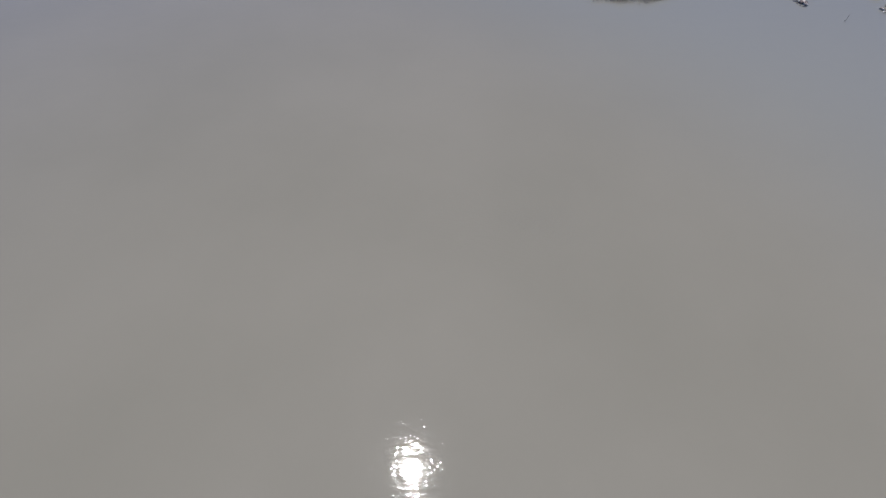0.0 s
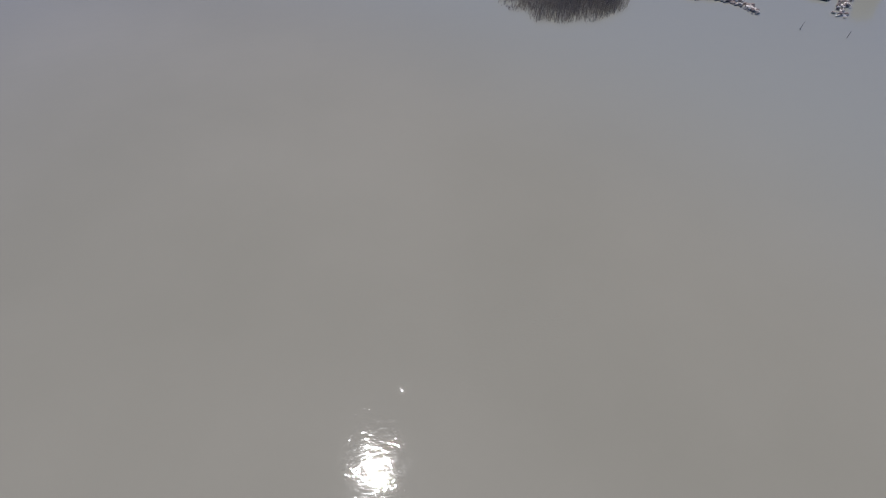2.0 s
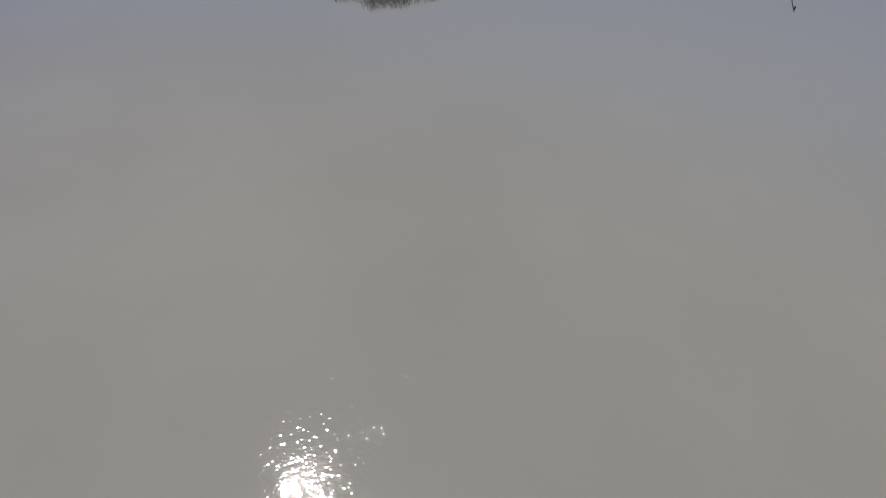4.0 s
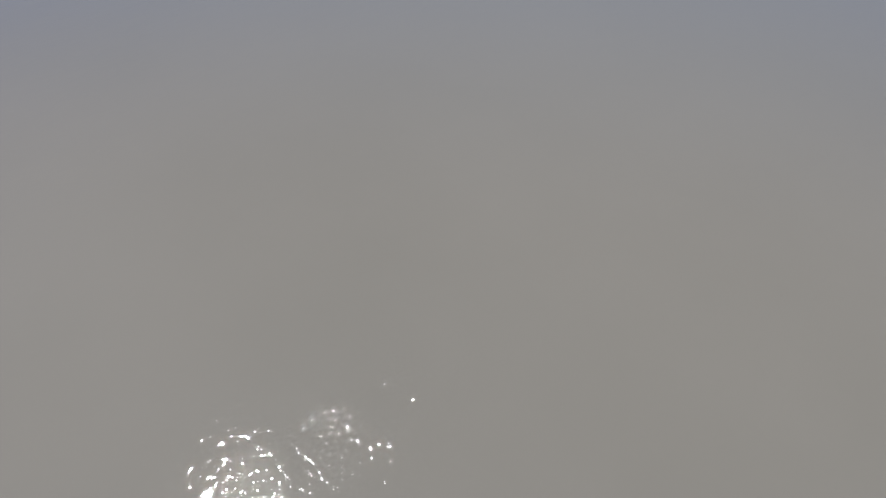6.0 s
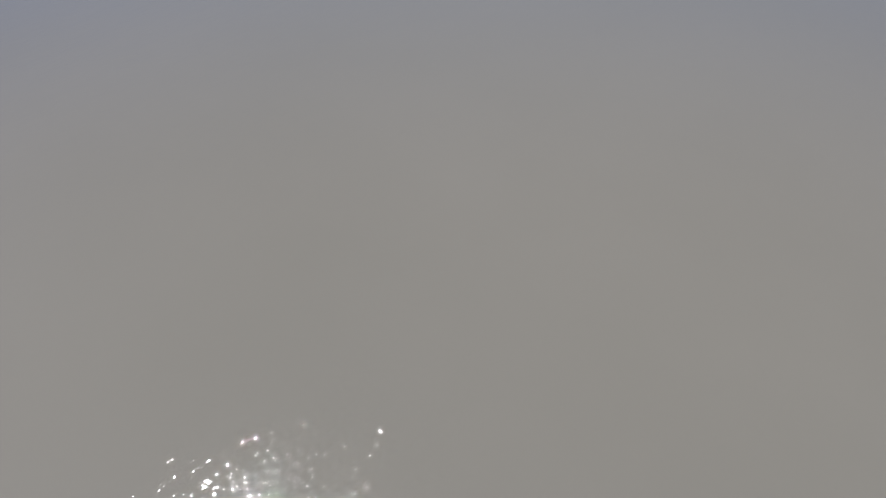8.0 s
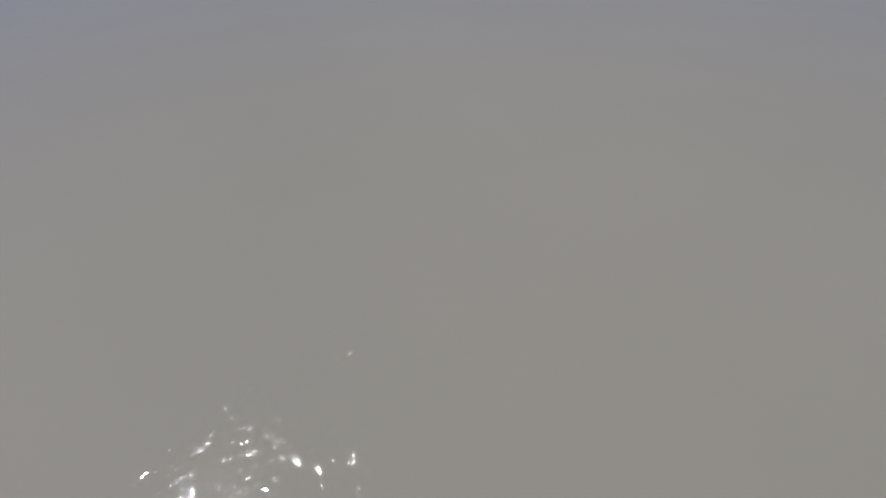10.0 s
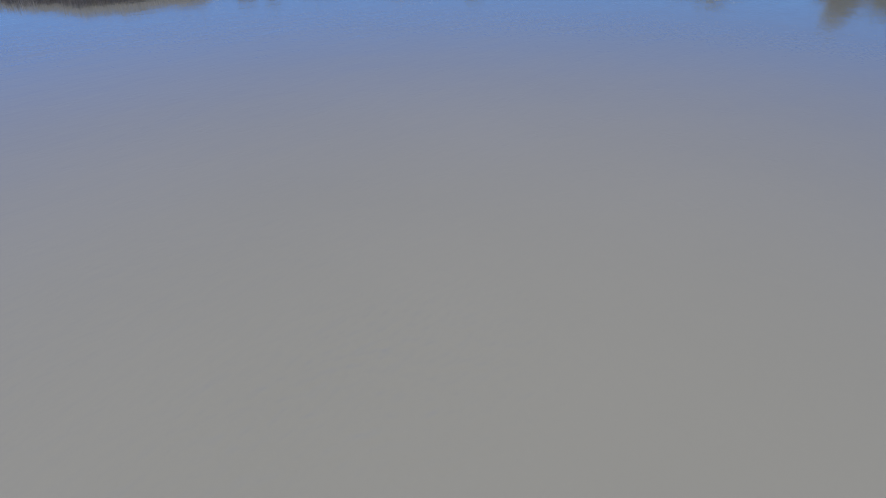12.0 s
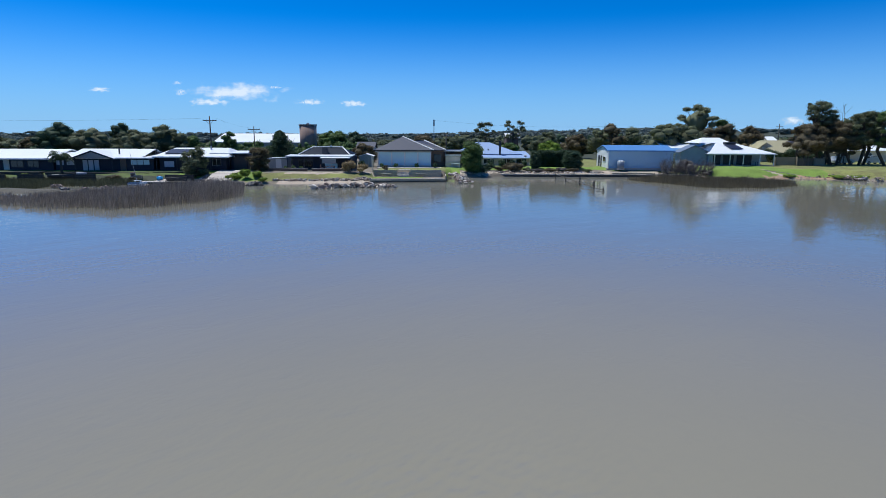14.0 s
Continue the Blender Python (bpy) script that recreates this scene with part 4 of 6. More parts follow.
def mid_house():
    h = thing("house", (-20, 98, 1.4), "low navy house with dark navy hipped roof", "house", "lakeside houses")
    part("wall", boxes((-24.6, -15.2, 97.2, 105, 0.8, 3.5)), NAVY, h)
    part("verandah_roof", slab(bmesh.new(), [(-25.3, 95.6, 3.62), (-14.6, 95.6, 3.66), (-14.6, 98.6, 3.78), (-25.3, 98.6, 3.74)], 0.12), ROOF_W, h)
    gutter(h, -25.3, -14.6, 95.6, 3.62)
    part("roof", hip(-23.8, -15.4, 98.3, 106, 3.74, (-22.1, 101.5, 4.9), (-17.1, 101.5, 4.9)), ROOF_N, h, "near-black navy steel hipped roof")
    bm = bmesh.new()
    for a, b in (((-23.8, 98.3, 3.8), (-22.1, 101.5, 4.96)), ((-15.4, 98.3, 3.8), (-17.1, 101.5, 4.96)), ((-22.1, 101.5, 4.96), (-17.1, 101.5, 4.96))):
        beam(bm, a, b, 0.09)
    part("ridge_cap", bm, WHITE, h, "white ridge caps")
    part("chimney", boxes((-20.0, -19.1, 98.6, 99.4, 3.7, 4.95)), DARKP, h)
    part("vent", bar((-19.0, 101.3, 4.9), (-19.0, 101.3, 5.25), 0.14), WHITE, h)
    part("awning", slab(bmesh.new(), [(-19.6, 94.9, 3.35), (-14.9, 94.9, 3.38), (-14.9, 95.7, 3.5), (-19.6, 95.7, 3.5)], 0.1), WHITE, h)
    part("screen", boxes((-19.4, -17.2, 95.5, 95.56, 2.45, 3.2)), GREYP, h, "grey drop-down awning screen")
    window(h, -19.3, -17.2, 97.2, 1.6, 2.4, WHITE, BLIND, 2, "white-framed window")
    window(h, -23.6, -21.2, 97.2, 1.7, 3.0, DARKP, GLASS, 3)
    for x in (-25.1, -22.4, -19.6, -17.0, -14.9):
        part("post", boxes((x, x + 0.1, 95.7, 95.8, 1.0, 3.55)), DARKP, h)
    return h


def white_outhouse():
    h = thing("outhouse", (-27, 98, 1.4), "small pale steel outhouse with skillion roof", "shed")
    part("wall", boxes((-28.6, -25.6, 97.6, 100.5, 0.8, 3.1)), GREYP, h)
    part("roof", slab(bmesh.new(), [(-28.8, 97.3, 3.15), (-25.4, 97.3, 3.36), (-25.4, 100.8, 3.36), (-28.8, 100.8, 3.15)], 0.1), ROOF_W, h)
    part("door", boxes((-27.4, -26.5, 97.52, 97.62, 1.35, 3.0)), WHITE, h)
    return h


def garden_shed():
    h = thing("garden_shed", (-13.6, 106, 1.4), "small green-grey steel garden shed, white trim", "shed")
    part("wall", boxes((-14.8, -12.5, 105.2, 108, 0.9, 3.3)), GREEN_STEEL, h)
    part("gable", gable_wall(-14.8, -12.5, 105.2, 3.3, 3.62), GREEN_STEEL, h)
    part("roof", gable_y(-15.0, -12.3, 105.0, 108.2, 3.32, 3.72, thick=0.08), ROOF_W, h)
    part("door", boxes((-14.0, -13.2, 105.1, 105.22, 1.3, 3.1)), GREEN_STEEL, h)
    return h


# ---------------------------------------------------------------- the terraced house
def main_house():
    h = thing("house", (-6.9, 107, 1.45), "pale house with glazed front and grey roof", "house", "lakeside houses")
    part("wall", boxes((-11.5, -2.2, 104.4, 113, 0.9, 4.3)), CREAM, h)
    for k in range(4):
        a = -11.2 + k * 2.28
        part("blind_panel", boxes((a, a + 2.1, 104.28, 104.36, 1.75, 4.0)), BLIND, h, "pale blue pulled-down blind")
    for k in range(5):
        a = -11.42 + k * 2.28
        part("mullion", boxes((a, a + 0.16, 104.22, 104.4, 1.5, 4.2)), WHITE, h)
    part("lintel", boxes((-11.6, -2.1, 104.2, 104.42, 4.02, 4.36)), GREYP, h)
    part("plinth", boxes((-11.6, -2.1, 104.15, 104.42, 1.3, 1.68)), GREYP, h)
    part("roof", hip(-12.1, -1.7, 103.7, 114, 4.4, (-7.45, 108.8, 6.65), (-7.3, 109.2, 6.65)), ROOF_G, h)
    gutter(h, -12.1, -1.7, 103.7, 4.42, DARKP)
    bm = bmesh.new()
    beam(bm, (-1.7, 103.7, 4.46), (-7.4, 109, 6.71), 0.10)
    part("ridge_cap", bm, WHITE, h)
    # wing behind
    part("wing_wall", boxes((-2.2, 0.0, 107, 113, 0.9, 4.3)), BRICK, h)
    part("wing_roof", hip(-6.5, 0.4, 106.5, 116, 4.4, (-5.0, 109.5, 6.0), (-3.6, 111.5, 6.0)), ROOF_G, h)
    part("wing_ridge_cap", bar((0.4, 106.5, 4.46), (-3.6, 111.5, 6.06), 0.09), WHITE, h)
    window(h, -1.7, -0.4, 107, 2.2, 3.6, DARKP, GLASS, 1)
    return h


def askew(bm):
    """Turns a piece of the lower terrace wall along its slanting line."""
    for v in bm.verts:
        v.co.y += 0.21 * (v.co.x + 10.8)
    return bm


def terrace():
    t = tagged(thing("terrace", (-5.2, 91, 0), "two-tier grassed terrace with timber sleeper walls", "terrace"), kind="structure")
    # lower wall: courses of sleepers on a concrete kerb
    for k in range(3):
        part("sleeper", askew(boxes((-10.75, 0.35, 88.15 + 0.02 * k, 88.45, -0.3 + 0.24 * k, -0.07 + 0.24 * k))), DARKWOOD if k < 2 else SLEEPER, t)
    part("kerb", askew(boxes((-10.8, 0.2, 88.12, 88.46, 0.425, 0.50))), CONCRETE, t)
    part("corner_pole", boxes((-11.36, -11.2, 94.2, 94.34, 0.5, 3.7)), CREAM, t, "tall pale corner pole")
    part("corner_post", boxes((-10.95, -10.72, 88.0, 88.5, -0.4, 0.7)), SLEEPER, t, "weathered timber corner post")
    for k in range(5):
        part("side_sleeper", boxes((0.24, 0.42, 90.85, 95.0 + 0.4 * k, -0.3 + 0.24 * k, -0.07 + 0.24 * k)), TERRACE_TIMBER, t)
    # upper wall
    for k in range(4):
        z = 0.5 + 0.26 * k
        part("sleeper", boxes((-11.2, -7.3, 94.3 + 0.03 * k, 94.6, z, z + 0.25)), TERRACE_TIMBER, t)
        part("sleeper", boxes((-5.4, -0.3, 94.3 + 0.03 * k, 94.6, z, z + 0.25)), TERRACE_TIMBER, t)
    for k in range(6):
        part("step", boxes((-7.28, -5.42, 93.6 + 0.32 * k, 96.2, 0.5 + 0.17 * k, 0.66 + 0.17 * k)), CONCRETE, t, "pale concrete step")
    part("paving", boxes((-11.4, -0.4, 101.6, 104.1, 1.35, 1.47)), CONCRETE, t)
    return t


def bench(x, y, z):
    b = thing("bench", (x, y, z), "grey timber bench on the lower terrace", "bench", "terrace benches")
    part("seat", boxes((x - 0.8, x + 0.8, y - 0.25, y + 0.25, z + 0.42, z + 0.48)), SLEEPER, b)
    part("backrest", boxes((x - 0.8, x + 0.8, y + 0.22, y + 0.27, z + 0.5, z + 0.62)), SLEEPER, b)
    for dx in (-0.7, 0.62):
        part("leg", boxes((x + dx, x + dx + 0.08, y - 0.22, y + 0.24, z, z + 0.42)), SLEEPER, b)
    return b


def bin_box():
    h = thing("outbuilding", (1.7, 107, 1.3), "tan rendered outbuilding beside a flat carport", "shed")
    part("wall", boxes((0.4, 3.0, 106.2, 109, 0.9, 3.42)), CREAM, h)
    part("roof", boxes((0.25, 3.15, 106.0, 109.2, 3.42, 3.54)), ROOF_W, h)
    part("door", boxes((2.0, 2.8, 106.12, 106.22, 1.3, 3.2)), CREAM, h)
    return h


def link_carport():
    h = thing("carport", (0.5, 109, 1.3), "flat white-edged carport roof on thin posts", "carport")
    part("roof", boxes((-2.2, 3.9, 107.2, 112, 4.16, 4.34)), ROOF_G, h)
    part("fascia", boxes((-2.25, 3.95, 107.1, 107.19, 4.12, 4.38)), WHITE, h)
    for x in (-1.9, 0.3, 3.6):
        part("post", boxes((x, x + 0.1, 107.3, 107.4, 1.0, 4.16)), GREYP, h)
    part("back_wall", boxes((-1.0, 3.8, 111.8, 112, 1.0, 4.1)), BRICK, h)
    return h


def blue_roof_house():
    h = thing("house", (10, 117, 1.5), "cream house with pale blue steel roof", "house", "lakeside houses")
    part("wall", boxes((5.0, 16.4, 113.6, 122, 1.0, 2.85)), CREAM, h)
    part("upper_roof", hip(2.6, 15.0, 114.5, 126, 3.5, (6.4, 120, 5.6), (9.2, 120, 5.6)), ROOF_B, h)
    part("verandah_roof", slab(bmesh.new(), [(6.6, 112.7, 2.84), (16.8, 112.7, 2.86), (16.0, 117.2, 3.98), (7.8, 117.2, 3.98)], 0.1), ROOF_B, h)
    part("west_roof", slab(bmesh.new(), [(2.6, 113.0, 3.2), (6.6, 112.7, 2.9), (7.8, 117.2, 3.98), (4.0, 117, 4.2)], 0.1), ROOF_B, h)
    gutter(h, 6.6, 16.8, 112.7, 2.84)
    window(h, 7.6, 9.7, 113.6, 1.65, 2.6, WHITE, GLASS, 3, "white-framed window with dark panes")
    window(h, 11.3, 13.4, 113.6, 1.6, 2.6, WHITE, GLASS, 3)
    window(h, 13.8, 15.8, 113.6, 1.75, 2.6, WHITE, GLASS, 2)
    part("flue", bar((10.8, 114.6, 3.3), (10.8, 114.6, 5.7), 0.2), DARKP, h, "dark brick flue")
    part("flue_cap", bar((10.8, 114.6, 5.7), (10.8, 114.6, 5.9), 0.26), DARKP, h)
    part("roof_vent", bar((8.7, 116.2, 3.7), (8.7, 116.2, 4.4), 0.12), DARKP, h)
    part("roof_dome", bar((7.0, 119.6, 5.3), (7.0, 119.6, 5.9), 0.14), STEEL, h)
    part("dish", bar((15.6, 113.6, 2.9), (15.5, 113.5, 3.3), 0.05, 0.3), STEEL, h)
    return h


def blue_shed():
    h = thing("boat_shed", (34.5, 109, 1.4), "big pale blue steel shed with blue roof", "shed")
    part("wall", boxes((29.35, 40.8, 106.2, 114, 0.9, 4.4)), SHED_WALL, h)
    bm = bmesh.new()
    pts = [(106.2, 4.4), (114.0, 4.4), (110.1, 5.2)]
    f = [bm.verts.new((29.35, p[0], p[1])) for p in pts]
    g2 = [bm.verts.new((40.8, p[0], p[1])) for p in pts]
    bm.faces.new(f)
    bm.faces.new(g2)
    bm.faces.new((f[0], f[1], g2[1], g2[0]))
    bm.faces.new((f[1], f[2], g2[2], g2[1]))
    bm.faces.new((f[2], f[0], g2[0], g2[2]))
    part("gable", bm, SHED_WALL, h)
    part("roof", gable_x(29.1, 41.0, 105.9, 114.3, 4.45, 5.34, 110.1, 0.08), ROOF_SHED, h)
    gutter(h, 29.1, 41.0, 105.9, 4.46, ROOF_SHED)
    for y in (106.12, 113.95):
        part("corner_trim", boxes((29.26, 29.4, y, y + 0.12, 0.9, 4.4)), WHITE, h)
    part("door", boxes((29.26, 29.36, 112.0, 113.0, 1.25, 3.4)), DARKP, h)
    part("side_door", boxes((29.26, 29.36, 110.6, 111.4, 1.25, 3.4)), DARKP, h)
    w = part("window", boxes((29.24, 29.36, 107.8, 109.6, 2.35, 3.35)), WHITE, h)
    part("pane", boxes((29.2, 29.26, 107.9, 108.65, 2.45, 3.25)), GLASS, w)
    part("pane", boxes((29.2, 29.26, 108.75, 109.5, 2.45, 3.25)), GLASS, w)
    part("end_wall", boxes((29.31, 29.345, 106.26, 113.9, 1.3, 4.38)), WHITE, h, "white steel end wall")
    part("floor_edge", boxes((29.0, 41.0, 105.8, 106.2, 0.9, 1.36)), CONCRETE, h)
    return h


def rain_tank(x, y, z, r, hgt, material, label):
    t = thing("rain_tank", (x, y, z), label, "tank")
    part("tank", bar((x, y, z), (x, y, z + hgt), r, r, 20), material, t, "", True)
    part("lid", bar((x, y, z + hgt), (x, y, z + hgt + 0.12), r * 1.02, r * 0.6, 20), WHITE, t)
    part("rim", bar((x, y, z - 0.2), (x, y, z + 0.02), r * 1.05, r * 1.05, 20), CONCRETE, t)
    return t


def white_roof_house():
    h = thing("house", (57, 120, 1.5), "white-roofed house with deep shaded verandah", "house", "lakeside houses")
    part("wall", boxes((52.0, 63.4, 119.5, 128, 1.0, 3.65)), GREYP, h)
    part("roof", hip(51.0, 64.3, 115.3, 130, 3.7, (55.5, 121.6, 5.95), (57.6, 121.6, 5.95)), ROOF_W, h)
    part("upper_roof", hip(51.8, 58.0, 121.0, 129, 5.7, (53.2, 124, 6.7), (56.8, 124, 6.7)), ROOF_W, h)
    gutter(h, 51.0, 64.3, 115.3, 3.71)
    # blue-grey panels on the slope that faces west
    for k in range(7):
        ya, yb = 116.2 + 1.85 * k, 117.95 + 1.85 * k

        def west(y, u):
            m = (y - 115.3) / 6.3 if y < 121.6 else (130 - y) / 8.4
            return (51.05 + 4.4 * m * u, y, 3.79 + 2.2 * m * u)
        part("roof_panel", slab(bmesh.new(), [west(ya, 0.05), west(ya, 0.93), west(yb, 0.93), west(yb, 0.05)], 0.04), SOLARB, h, "dark blue panel on the west slope")
    part("west_wall", boxes((51.4, 52.0, 119.6, 128, 1.0, 3.6)), SLATEWALL, h)
    part("rear_wing_roof", gable_x(48.0, 60.0, 130.5, 142, 4.4, 5.75, 136), ROOF_W, h)
    part("rear_wing_wall", boxes((48.6, 59.4, 131, 141, 1.0, 4.42)), CREAM, h)
    part("lean_roof", slab(bmesh.new(), [(47.2, 127.2, 3.6), (52.0, 127.2, 3.6), (52.4, 130.4, 4.42), (48.0, 130.4, 4.42)], 0.1), ROOF_SHED, h, "blue steel lean-to roof")
    part("wing_wall", boxes((46.3, 51.35, 116.7, 119.4, 1.0, 4.0)), SLATEWALL, h)
    part("wing_gable", gable_wall(46.2, 51.45, 116.6, 3.95, 5.2, 48.75), SLATEWALL, h, "slate-blue gable end of the wing")
    part("wing_roof", gable_y(45.8, 51.8, 116.2, 119.6, 3.92, 5.3, 48.75), SLATEROOF, h, "blue-grey steel roof of the wing")
    for k in range(3):
        part("louvre", boxes((48.0, 50.6, 127.4, 127.5, 2.4 + 0.45 * k, 2.6 + 0.45 * k)), WHITE, h)
    part("west_end_wall", boxes((51.4, 52.3, 116.0, 119.55, 1.0, 3.6)), SLATEWALL, h)
    for x in (52.4, 55.4, 58.0, 61.2, 63.9):
        part("post", boxes((x, x + 0.14, 115.6, 115.74, 1.2, 3.7)), WHITE, h)
    window(h, 52.6, 55.4, 119.5, 1.4, 3.3, DARKP, DARKP, 2)
    window(h, 55.9, 58.0, 119.5, 1.4, 3.3, DARKP, DARKP, 2)
    window(h, 58.6, 61.6, 119.5, 1.4, 3.3, DARKP, DARKP, 3)
    part("verandah_floor", boxes((51.4, 64.2, 115.4, 119.5, 1.1, 1.44)), CONCRETE, h)
    # solar water heater
    part("heater_panel", slab(bmesh.new(), [(56.2, 117.3, 4.68), (58.6, 117.3, 4.68), (58.0, 119.4, 5.4), (55.9, 119.4, 5.4)], 0.1), SOLAR, h, "dark solar water panel")
    part("heater_tank", bar((55.8, 119.7, 5.65), (58.2, 119.7, 5.65), 0.26, 0.26, 14), DARKP, h, "dark roof water cylinder", True)
    return h


def straw_roof_house():
    h = thing("house", (77, 140, 1.5), "cream gabled house with straw-coloured steel roof", "house", "lakeside houses")
    part("wall", boxes((72.6, 86.0, 137.2, 146, 0.8, 3.6)), CREAM, h)
    part("gable", gable_wall(71.2, 77.0, 136.6, 3.5, 5.8, 73.3), CREAM, h)
    bm = bmesh.new()
    slab(bm, [(73.2, 133.6, 3.5), (89.0, 133.6, 3.5), (89.0, 140, 6.12), (73.6, 140, 6.12)], 0.1)
    slab(bm, [(73.6, 140, 6.12), (89.0, 140, 6.12), (89.0, 147, 3.5), (71.0, 147, 3.5)], 0.1)
    slab(bm, [(70.6, 136.4, 3.6), (73.2, 136.0, 5.75), (73.6, 144, 6.1), (70.6, 144, 3.6)], 0.1)
    part("roof", bm, ROOF_Y, h)
    for x in (73.0, 74.6):
        part("blind", boxes((x - 0.6, x, 136.4, 136.5, 3.6, 4.7)), WHITE, h)
    # flat dark panel on the wall paints the recess and its shade
    part("shaded_recess", boxes((77.2, 88.0, 137.05, 137.18, 1.4, 3.3)), DARKP, h, "dark panel painting the shaded recess under the eaves")
    solar_row(h, 79.4, 83.6, 136.5, 139.2, 4.75, 5.8, 3)
    return h


def tan_fence():
    f = thing("fence", (70, 118, 1.3), "tan steel panel fence with weathered grey gate", "fence")
    for k in range(6):
        a = 65.6 + k * 0.72
        part("panel", boxes((a, a + 0.70, 118.4, 118.45, 1.1, 3.0)), TANFENCE, f)
    for k in range(5):
        a = 69.9 + k * 0.66
        part("gate_board", boxes((a, a + 0.62, 118.1, 118.16, 1.1, 2.8)), GATE, f, "dark weathered gate board")
    for k in range(3):
        a = 73.3 + k * 0.62
        part("panel", boxes((a, a + 0.6, 117.9, 117.95, 1.0, 2.78)), TANFENCE, f)
    for x in (65.5, 69.8, 73.22, 75.2):
        part("post", boxes((x, x + 0.1, 117.86, 118.5, 0.9, 3.05)), TANFENCE, f)
    return f


def white_terrace_right():
    h = thing("house", (99, 142, 1.5), "long pale house with white roof behind trees", "house", "lakeside houses")
    part("wall", boxes((90, 116, 140, 148, 1.0, 3.9)), CREAM, h)
    part("roof", gable_x(89, 117, 139.2, 149, 3.9, 5.0), ROOF_W, h)
    for x in (93, 98, 103.5, 109):
        window(h, x, x + 2.2, 140, 2.1, 3.3, WHITE, GLASS, 2)
    return h


long_shack_a(), long_shack_b(), long_shack_d()
mid_house(), white_outhouse(), garden_shed()
main_house(), terrace()
bench(-9.0, 93.6, 0.52), bench(-3.6, 93.6, 0.52)
bin_box(), link_carport(), blue_roof_house(), blue_shed()
rain_tank(31.3, 105.3, 1.3, 0.62, 1.3, SLATEROOF, "small slate-blue steel rain tank with white lid")
white_roof_house(), straw_roof_house(), tan_fence(), white_terrace_right()


# ---------------------------------------------------------------- tower, barn, poles
def water_tower():
    t = thing("water_tower", (-37.6, 167.3, 1.8), "round stained concrete water tower, flat top", "tower")
    x, y = -37.6, 167.3
    part("shaft", bar((x, y, 1.2), (x, y, 9.4), 2.25, 2.33, 32), OLDCON, t, "", True)
    part("rim", bar((x, y, 9.4), (x, y, 9.72), 2.48, 2.48, 32), OLDCON, t)
    part("hatch", boxes((x - 0.3, x + 0.3, y - 0.3, y + 0.3, 9.72, 10.15)), STEEL, t)
    part("ladder", boxes((x + 2.1, x + 2.2, y - 1.5, y - 1.4, 2, 9.7), (x + 2.35, x + 2.45, y - 1.3, y - 1.2, 2, 9.7)), STEEL, t)
    return t


def barn():
    h = thing("barn", (-52, 176, 1.6), "huge white steel barn with shallow roof", "barn")
    part("wall", boxes((-65, -41, 171, 190, 1.0, 4.7)), GREYP, h)
    part("roof", gable_x(-65.5, -40.6, 170.5, 190.5, 4.75, 7.2, 180), ROOF_W, h)
    part("door", boxes((-47, -43, 170.9, 171, 1.6, 4.3)), DARKP, h)
    return h


def power_pole(x, y, top, arm, label):
    z = ground_z(x, y)
    p = thing("power_pole", (x, y, z), label, "power pole", "power poles")
    part("pole", bar((x, y, z - 0.5), (x, y, top), 0.17, 0.11, 8), POLE, p, "", True)
    part("crossarm", boxes((x - arm, x + arm, y - 0.06, y + 0.06, top - 0.85, top - 0.70)), POLE, p)
    for k in (-0.95, -0.5, 0.5, 0.95):
        part("insulator", bar((x + k * arm, y, top - 0.70), (x + k * arm, y, top - 0.45), 0.05, 0.03, 6), GREYP, p)
    if arm > 1.1:
        part("brace", bar((x - arm * 0.55, y - 0.07, top - 0.8), (x, y - 0.1, top - 1.6), 0.03), STEEL, p)
        part("brace", bar((x + arm * 0.55, y - 0.07, top - 0.8), (x, y - 0.1, top - 1.6), 0.03), STEEL, p)
    return p


def wire(points, sag, label):
    bm = bmesh.new()
    for a, b in zip(points, points[1:]):
        a, b = Vector(a), Vector(b)
        last = a
        for k in range(1, 13):
            u = k / 12
            q = a.lerp(b, u) - Vector((0, 0, 4 * sag * u * (1 - u)))
            beam(bm, last, q, 0.011, 0.011, 4)
            last = q
    return tagged(finish("power_line", bm, RUBBER), label, "power line")


water_tower(), barn()
power_pole(-44.5, 115, 10.3, 1.3, "tall timber power pole with wide crossarm")
power_pole(-47.2, 150, 8.9, 1.45, "timber power pole behind the shacks")
power_pole(0.6, 130, 7.5, 0.5, "short timber pole behind the terrace house")
power_pole(89.0, 160, 10.3, 0.9, "timber power pole above the scrub")
mast = thing("radio_mast", (-2.55, 160, 1.6), "slim steel radio mast above the trees", "mast")
part("mast_tube", bar((-2.55, 160, 1.5), (-2.55, 160, 11.2), 0.14, 0.07), STEEL, mast)
part("antenna", boxes((-2.75, -2.35, 159.95, 160.05, 9.3, 10.9)), GREYP, mast)
wire([(-130, 112, 9.6), (-45.8, 115, 9.9)], 0.5, "thin black power line over the shacks")
wire([(-43.2, 115, 9.9), (-47.2, 150, 8.5)], 0.4, "thin black power line between poles")

wire([(-2.55, 160, 10.8), (45, 168, 9.6)], 0.8, "thin black power line behind the roofs")

